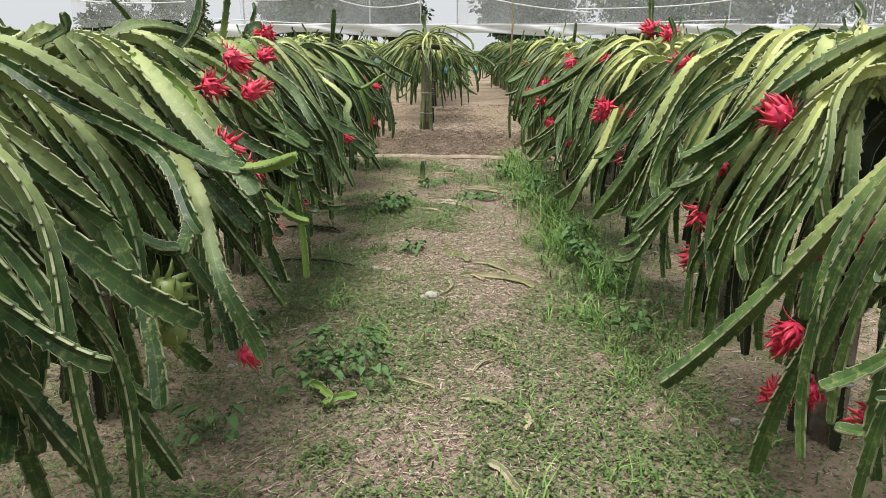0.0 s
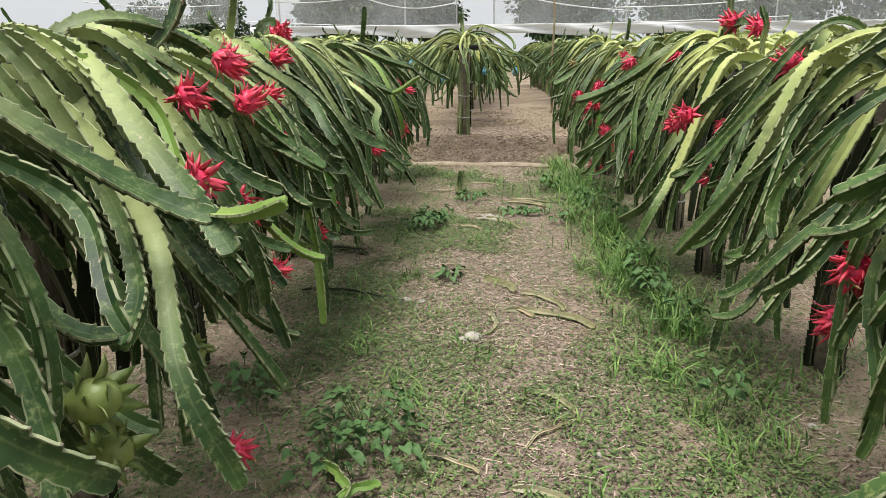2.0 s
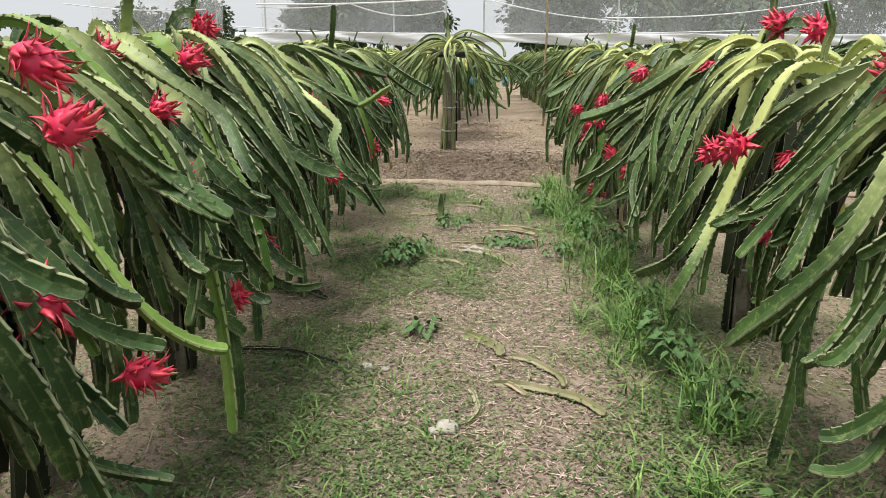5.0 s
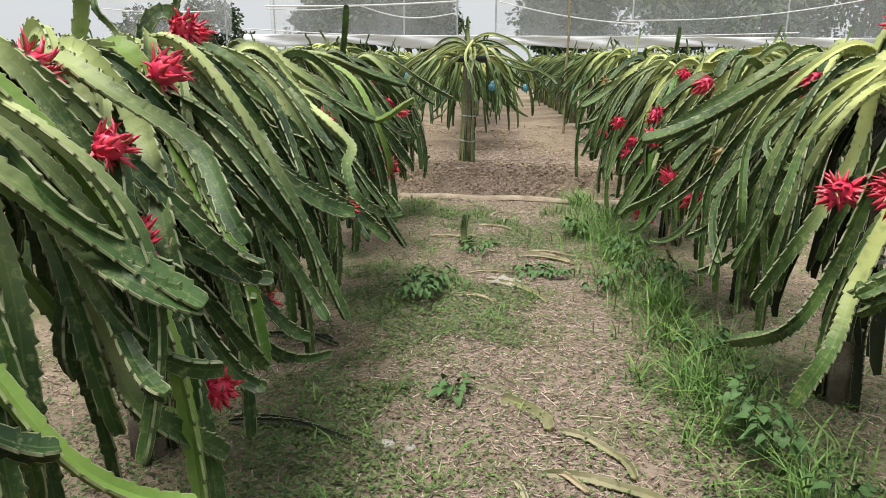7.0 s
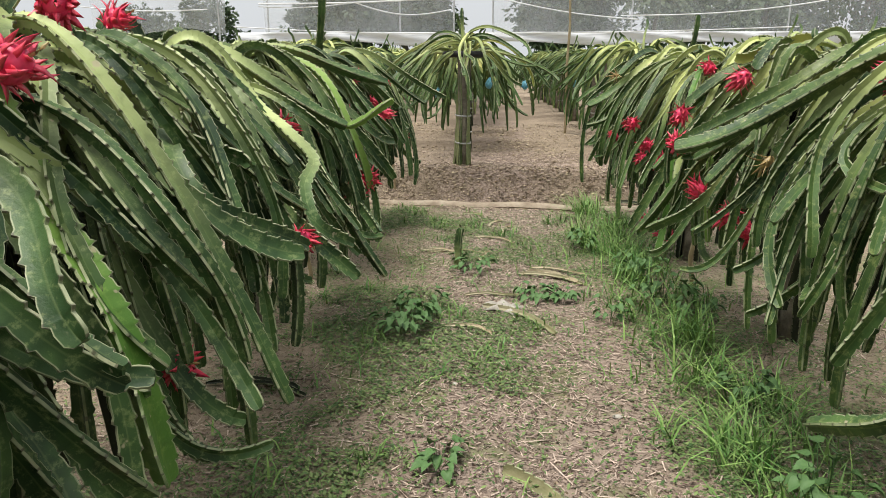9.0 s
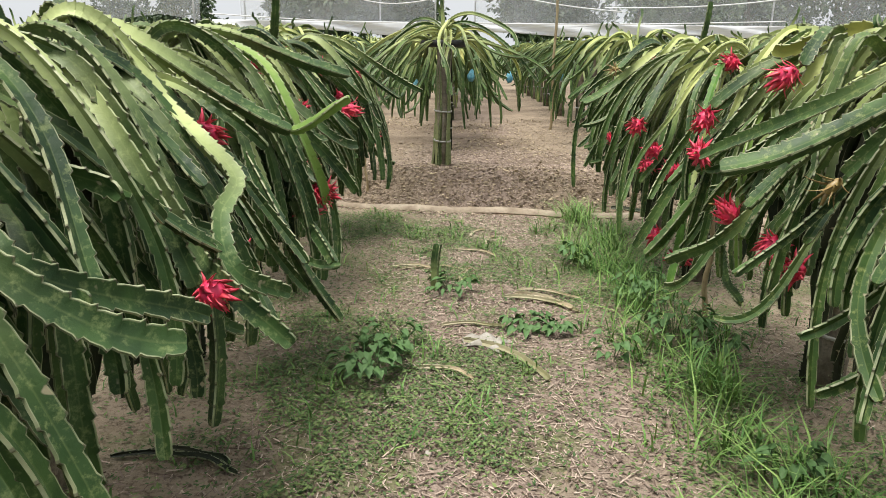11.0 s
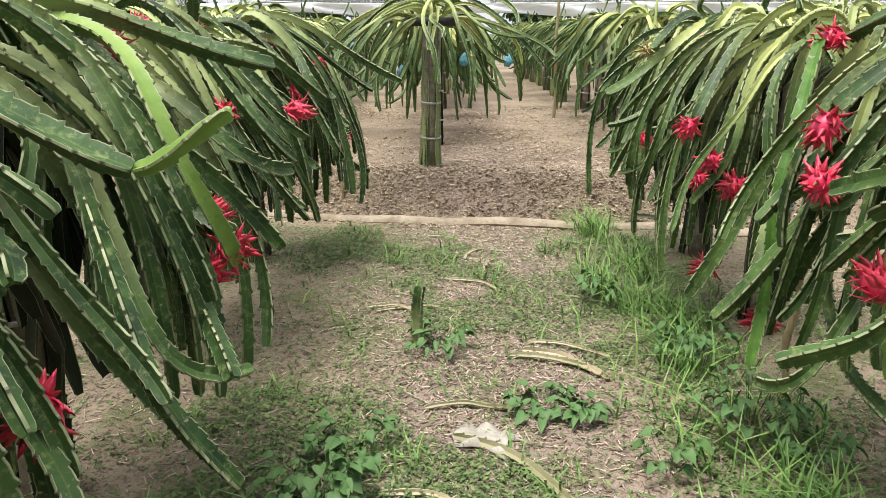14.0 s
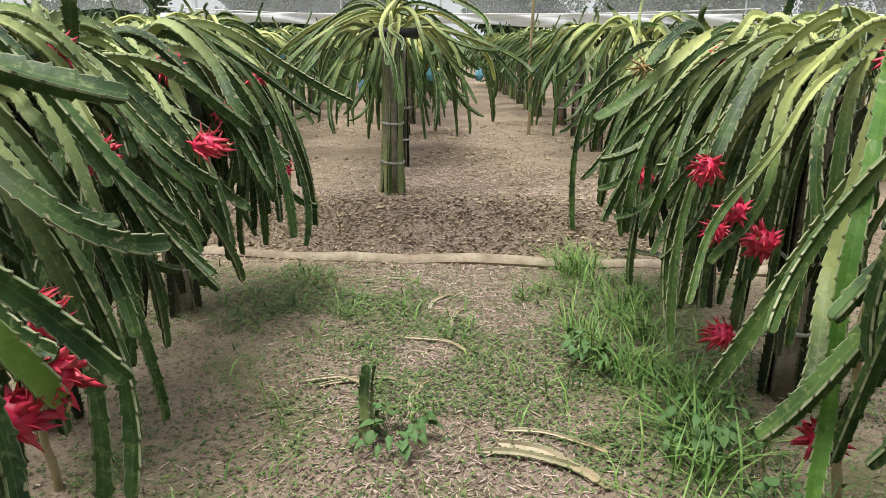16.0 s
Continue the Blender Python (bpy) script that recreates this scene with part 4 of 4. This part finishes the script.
fallen(0.21, 3.62, 0.37, 3.4, 0.02, STEM_CUT)
fallen(0.08, 2.87, 0.30, 2.74, 0.024)
fallen(0.17, 2.33, 0.26, 2.1, 0.026)
fallen(0.14, 3.13, 0.35, 3.32, 0.01, STEM_DRY, label=DRY)
fallen(0.35, 2.69, 0.35, 2.58, 0.025, STEM_DRY, label=DRY)
fallen(-1.16, 4.97, -0.71, 4.87, 0.016, STEM_OLD_SHADED, label="thin dark green stem lying on the soil")
fallen(-0.61, 2.95, -0.49, 2.74, 0.03, STEM_YOUNG, 0.05, label=GREEN)
fallen(-0.52, 2.75, -0.38, 2.83, 0.03, STEM_YOUNG, 0.04, label=GREEN)
fallen(1.08, 4.02, 1.25, 4.02, 0.016, STEM_DRY, label=DRY)
fallen(1.04, 3.66, 1.15, 3.66, 0.028, STEM, label=GREEN)
fallen(-0.25, 3.07, -0.04, 2.95, 0.012, STEM_DRY, label=DRY)
fallen(-1.17, 4.93, -0.62, 4.8, 0.024, STEM_OLD_SHADED, label="thin dark green stem lying on the soil")
fallen(0.15, 4.65, 0.27, 4.5, 0.02, STEM_DRY, label=DRY)
fallen(-1.22, 5.91, -0.91, 5.85, 0.018, STEM_OLD_SHADED, label="thin dark green stem lying on the soil")
fallen(-0.06, 7.06, 0.33, 6.61, 0.03)
fallen(0.27, 7.82, 0.58, 7.54, 0.03, STEM_DRY, label=DRY)
fallen(0.20, 7.76, 0.62, 7.52, 0.022, STEM_CUT)
fallen(0.30, 7.9, 0.66, 7.72, 0.014, STEM_DRY, label=DRY)
fallen(-0.30, 6.71, -0.01, 6.62, 0.018, STEM_DRY, label=DRY)
fallen(-0.54, 8.33, -0.27, 8.3, 0.016, STEM_DRY, label=DRY)
fallen(-1.34, 5.85, -0.87, 5.81, 0.018, STEM_OLD_SHADED, label="thin dark green stem lying on the soil")
fallen(-0.18, 7.27, 0.18, 7.25, 0.016)
fallen(-0.48, 8.28, -0.04, 8.3, 0.014, STEM_DRY, label=DRY)
fallen(-0.23, 9.79, -0.03, 9.68, 0.018, STEM_CUT)
fallen(0.02, 9.23, 0.16, 9.47, 0.016, STEM_DRY, label=DRY)
fallen(-0.11, 8.8, 0.22, 8.62, 0.014, STEM_DRY, label=DRY)
fallen(0.14, 8.98, 0.23, 9.23, 0.016, STEM_DRY, label=DRY)
fallen(1.37, 10.22, 1.66, 10.04, 0.034, STEM_OLD_SHADED, 0.06, label="dark green stem lying across the hose")
fallen(-0.06, 8.03, 0.01, 8.33, 0.02, STEM_DRY, label=DRY)
upright = new("planted_cutting", stem_mesh("planted_cutting", [(0, 0, -0.03), (0.01, 0, 0.09), (-0.01, 0.01, 0.19), (0.02, 0.0, 0.3)], 0.034, STEM, 2, (0.4, 0.5), 0.0))
upright.location = (-0.23, 7.88, gz(-0.23, 7.88))
tagged(upright, "green dragon fruit cutting standing in the soil", "cutting")

bm = bmesh.new()
bmesh.ops.create_grid(bm, x_segments=10, y_segments=6, size=0.5)
for v in bm.verts:
    k = 1 + 0.2 * math.sin(9 * v.co.x + 5 * v.co.y)
    v.co = Vector((v.co.x * 0.22 * k, v.co.y * 0.16 * k, 0.02 + 0.018 * math.sin(14 * v.co.x) * math.cos(9 * v.co.y) - 0.05 * (v.co.x ** 2 + v.co.y ** 2)))
bmesh.ops.solidify(bm, geom=bm.faces[:], thickness=0.004)
sheet = new("crumpled_sheet", mesh_bm("crumpled_sheet", bm, PAPER, True))
sheet.matrix_basis = pose(0.06, 7.05, gz(0.06, 7.05) + 0.012, 0, 0, -25)
tagged(sheet, "crumpled dirty white sheet lying on the path", "litter")


def stone(x, y, r, seed):
    q = random.Random(seed)
    bm = bmesh.new()
    bmesh.ops.create_icosphere(bm, subdivisions=2, radius=r)
    for v in bm.verts:
        v.co = Vector((v.co.x * 1.25, v.co.y * 0.9, v.co.z * 0.5)) * (1 + 0.16 * math.sin(31 / r * 0.05 * v.co.x + seed) + q.uniform(-0.05, 0.05))
    ob = new("stone", mesh_bm("stone", bm, STONE, True))
    ob.matrix_basis = pose(x, y, gz(x, y) + r * 0.2, 0, 0, 60 * seed)
    return tagged(ob, "small pale stone on the soil", "stone", "stones on the path")


for k, (x, y, r) in enumerate(((-0.5, 4.82, 0.035), (-0.39, 4.8, 0.022), (-0.07, 4.23, 0.045), (-0.12, 4.2, 0.03), (0.42, 3.1, 0.018), (-0.2, 6.0, 0.016), (0.5, 5.7, 0.018), (1.2, 2.6, 0.024), (1.3, 3.3, 0.02), (-1.05, 3.2, 0.018))):
    stone(x, y, r, k)


# ---- weeds ----
def weed(x, y, size, leaves, seed, height=0.16):
    """A broadleaf weed: stalks with heart-shaped leaves."""
    r = np.random.default_rng(seed)
    e = new("broadleaf_weed")
    e.location = (x, y, gz(x, y) - 0.01)
    tagged(e, "low green broadleaf weed growing from the soil", "weed", "broadleaf weeds")
    for i in range(int(2.0 * leaves)):
        a = r.uniform(0, 6.28)
        out, up = size * r.uniform(0.3, 1.0), height * r.uniform(0.4, 1.0)
        c = np.array([out * math.cos(a), out * math.sin(a), up])
        w, l = 0.022 * r.uniform(0.6, 1.3), 0.05 * r.uniform(0.6, 1.3)
        d = np.array([math.cos(a), math.sin(a), r.uniform(-0.5, 0.3)])
        d /= np.linalg.norm(d)
        s = np.array([-math.sin(a), math.cos(a), r.uniform(-0.3, 0.3)])
        n = np.cross(d, s)
        v, f = [], []
        shape = ((0.0, 0.0), (-0.1, 0.6), (0.25, 1.0), (0.6, 0.75), (1.0, 0.0))
        for t, h in shape:
            for q in (-1, 0, 1):
                v.append(c + d * l * t + s * w * h * q + n * (0.012 * h * abs(q) - 0.02 * t * t))
        for k in range(4):
            b = 3 * k
            f += [(b, b + 1, b + 4, b + 3), (b + 1, b + 2, b + 5, b + 4)]
        m = len(v)
        v += [np.array([0.0, 0, 0]) + r.normal(size=3) * 0.004, c + s * 0.002, c - s * 0.002, c - n * 0.003]
        f += [(m, m + 1, m + 2), (m, m + 2, m + 3), (m, m + 3, m + 1)]
        part("leaf", mesh_of("leaf", v, f, LEAF), e)
    return e


weed(-0.49, 3.22, 0.2, 22, 1, 0.2)
weed(-0.57, 2.95, 0.16, 16, 2)
weed(-0.36, 3.05, 0.14, 12, 3)
weed(-0.5, 6.75, 0.2, 22, 4)
weed(-0.42, 6.95, 0.16, 14, 5)
weed(-0.52, 6.57, 0.15, 14, 6)
weed(1.05, 7.1, 0.22, 26, 7, 0.22)
weed(1.2, 6.9, 0.14, 12, 8)
weed(1.0, 4.7, 0.12, 16, 9, 0.2)
weed(0.98, 4.9, 0.14, 18, 10, 0.28)
weed(1.05, 4.3, 0.13, 14, 11, 0.2)
weed(0.94, 3.35, 0.1, 8, 12, 0.3)
weed(1.03, 7.75, 0.18, 20, 13, 0.2)
weed(0.68, 6.85, 0.1, 8, 14)
weed(-0.12, 7.85, 0.16, 18, 15, 0.12)
weed(0.3, 7.28, 0.16, 16, 16, 0.08)
weed(0.45, 7.22, 0.12, 12, 17, 0.08)
weed(0.78, 8.5, 0.12, 12, 18)
weed(-1.1, 3.6, 0.14, 9, 19)
weed(-0.98, 3.35, 0.12, 8, 20)
weed(1.1, 5.85, 0.14, 14, 21)
weed(-0.24, 5.3, 0.12, 10, 22, 0.1)
weed(-0.9, 2.5, 0.13, 8, 23, 0.2)


def greenness(x, y):
    """How thickly the path's weeds grow."""
    n = smooth(lump(x, y, 3.4, 21) + 0.6 * lump(x, y, 9.0, 22), -0.06, 0.2)
    right = np.exp(-((x - 1.0) / 0.3) ** 2)
    left = 1.5 * np.exp(-((x + 0.58) / 0.38) ** 2)
    mid = 0.55 * np.exp(-((x - 0.1) / 0.45) ** 2) + 0.18
    mat = 0.8 * np.exp(-((x + 0.3) / 0.4) ** 2 - ((y - 3.7) / 0.75) ** 2)
    return np.clip(mat + (right + left + mid) * (0.12 + 1.1 * n) + 0.5 * right * smooth(y, 3, 6), 0, 1) * smooth(-(y - 10.05 + 0.12 * x), 0.0, 0.25)


def scatter(count, seed, x0=-3.2, x1=3.2, y0=1.0, y1=10.3, weight=None):
    r = np.random.default_rng(seed)
    x, y = r.uniform(x0, x1, count * 6), r.uniform(y0, y1, count * 6)
    keep = r.random(len(x)) < (weight(x, y) if weight else 0.2)
    return x[keep][:count], y[keep][:count], r


def stuff(name, v, faces, material, label, category):
    tagged(new(name, mesh_of(name, v, faces, material, False)), label, category, kind="stuff")


def grass():
    def lush(x, y):
        tuft = smooth(lump(x, y, 14.0, 31), 0.0, 0.35)
        strip = np.exp(-((x - 1.02) / 0.19) ** 2) * smooth(y, 2.0, 4.0)
        return np.clip(0.26 * greenness(x, y) * tuft + 0.9 * strip * (0.15 + tuft), 0, 1)
    x, y, r = scatter(22000, 41, -3.0, 3.0, 1.2, 10.2, lush)
    n = len(x)
    tall = 0.5 + 0.65 * np.exp(-((x - 0.98) / 0.35) ** 2) * smooth(y, 3.0, 5.0)
    h = r.uniform(0.06, 0.2, n) * tall * 1.35
    a, lean = r.uniform(0, 6.28, n), r.uniform(0.3, 1.35, n)
    d = np.stack([np.cos(a), np.sin(a)], -1)
    s = np.stack([-np.sin(a), np.cos(a)], -1) * r.uniform(0.0025, 0.0058, n)[:, None]
    z = ground_z(x, y) - 0.005
    p = np.stack([x, y], -1)

    def ring(t, w):
        c = p + d * (h * lean * t * t)[:, None]
        zz = z + h * t * (1 - 0.35 * lean * t)
        return np.concatenate([c - s * w, zz[:, None]], 1), np.concatenate([c + s * w, zz[:, None]], 1)

    rows = [*ring(0.0, 1.0), *ring(0.55, 0.8), *ring(1.0, 0.15)]
    v = np.stack(rows, 1).reshape(-1, 3)
    k = np.arange(n)[:, None] * 6
    f = np.concatenate([k + np.array([[0, 1, 3, 2]]), k + np.array([[2, 3, 5, 4]])], 0)
    stuff("grass", v, f, GRASS, "fresh green grass tufts along the path", "grass")


def cover():
    x, y, r = scatter(160000, 42, -3.0, 3.0, 1.2, 10.3, lambda x, y: 0.85 * greenness(x, y) + 0.05)
    n = len(x)
    z = ground_z(x, y) + r.uniform(0.0, 0.03, n)
    a, t = r.uniform(0, 6.28, n), r.uniform(-0.5, 0.5, n)
    l = r.uniform(0.005, 0.015, n)
    d = np.stack([np.cos(a), np.sin(a), t], -1) * l[:, None]
    s = np.stack([-np.sin(a), np.cos(a), r.uniform(-0.4, 0.4, n)], -1) * (0.45 * l)[:, None]
    c = np.stack([x, y, z], -1)
    v = np.stack([c - d, c + s, c + d, c - s], 1).reshape(-1, 3)
    f = np.arange(n)[:, None] * 4 + np.arange(4)[None]
    stuff("creeping_weed", v, f, COVER, "tiny creeping weeds covering the soil", "weed")


def straw():
    def dry(x, y):
        return np.clip(0.75 * np.exp(-((x - 0.15) / 0.5) ** 2) + 0.22 + 0.5 * lump(x, y, 2.5, 51), 0.03, 1) * (0.75 + 0.25 * (y < 10.2)) + 0.7 * (y > 10.25) * (y < 11.4) * (np.abs(x) < 2)
    x, y, r = scatter(85000, 43, -2.6, 2.6, 1.2, 12.5, dry)
    n = len(x)
    z = ground_z(x, y) + r.uniform(0.001, 0.012, n)
    a = r.uniform(0, 6.28, n)
    l, w = r.uniform(0.004, 0.034, n) * r.uniform(0.3, 1.0, n) * (1 + 2.2 * (r.random(n) < 0.04)), r.uniform(0.0007, 0.0034, n)
    d = np.stack([np.cos(a) * l, np.sin(a) * l, r.uniform(-0.006, 0.006, n)], -1)
    s = np.stack([-np.sin(a) * w, np.cos(a) * w, 0 * a], -1)
    up = np.stack([0 * a, 0 * a, w * 0.8], -1)
    c = np.stack([x, y, z], -1)
    v = np.stack([c - d - s, c + d - s, c + d + s, c - d + s, c - d + up, c + d + up], 1).reshape(-1, 3)
    k = np.arange(n)[:, None] * 6
    f = np.concatenate([k + np.array([[0, 1, 5, 4]]), k + np.array([[2, 3, 4, 5]])], 0)
    stuff("straw_litter", v, f, STRAW, "dry straw and stem scraps scattered on the path", "straw")


def clods():
    x, y, r = scatter(22000, 44, -3.0, 3.0, 1.2, 16.0, lambda x, y: 0.25 + 0.7 * np.exp(-((y - 10.55 + 0.12 * x) / 0.3) ** 2))
    n = len(x)
    z = ground_z(x, y)
    s = r.uniform(0.003, 0.012, n) * (1 + 0.5 * np.exp(-((y - 10.55 + 0.12 * x) / 0.3) ** 2))
    o = np.array([[1, 0, 0], [-0.6, 0.9, 0.1], [-0.6, -0.9, 0], [0.1, 0, 0.85]])
    a = r.uniform(0, 6.28, n)
    ca, sa = np.cos(a)[:, None], np.sin(a)[:, None]
    v = np.stack([ca * o[:, 0] - sa * o[:, 1], sa * o[:, 0] + ca * o[:, 1], np.broadcast_to(o[:, 2], (n, 4))], -1) * s[:, None, None]
    v = (v + np.stack([x, y, z - 0.001], -1)[:, None]).reshape(-1, 3)
    k = np.arange(n)[:, None] * 4
    f = np.concatenate([k + np.array([q]) for q in ([0, 1, 3], [1, 2, 3], [2, 0, 3])], 0)
    stuff("soil_clods", v, f, CLOD, "loose crumbs and clods of brown soil", "soil")


def leaf_litter():
    """Withered scraps on the face and crest of the raised bed, and round the tied post."""
    x, y, r = scatter(30000, 45, -3.0, 3.0, 10.0, 17.0, lambda x, y: np.clip(np.exp(-((y - 10.62 + 0.12 * x) / 0.4) ** 2) + 1.0 * np.exp(-((x + 0.25) ** 2 + (y - 10.95) ** 2) / 0.1) + 0.1 + 0.25 * smooth(lump(x, y, 2.2, 61), 0.0, 0.3), 0, 1))
    n = len(x)
    z = ground_z(x, y) + r.uniform(0.0, 0.015, n)
    a, l = r.uniform(0, 6.28, n), r.uniform(0.006, 0.03, n)
    d = np.stack([np.cos(a), np.sin(a), r.uniform(-0.4, 0.4, n)], -1) * l[:, None]
    q = np.stack([-np.sin(a), np.cos(a), r.uniform(-0.6, 0.6, n)], -1) * (l * r.uniform(0.1, 0.45, n))[:, None]
    c = np.stack([x, y, z], -1)
    v = np.stack([c - d, c + q, c + d, c - q], 1).reshape(-1, 3)
    stuff("leaf_litter", v, np.arange(n)[:, None] * 4 + np.arange(4)[None], LITTER, "withered brown scraps on the raised bed", "litter")


grass()
leaf_litter()
cover()
straw()
clods()
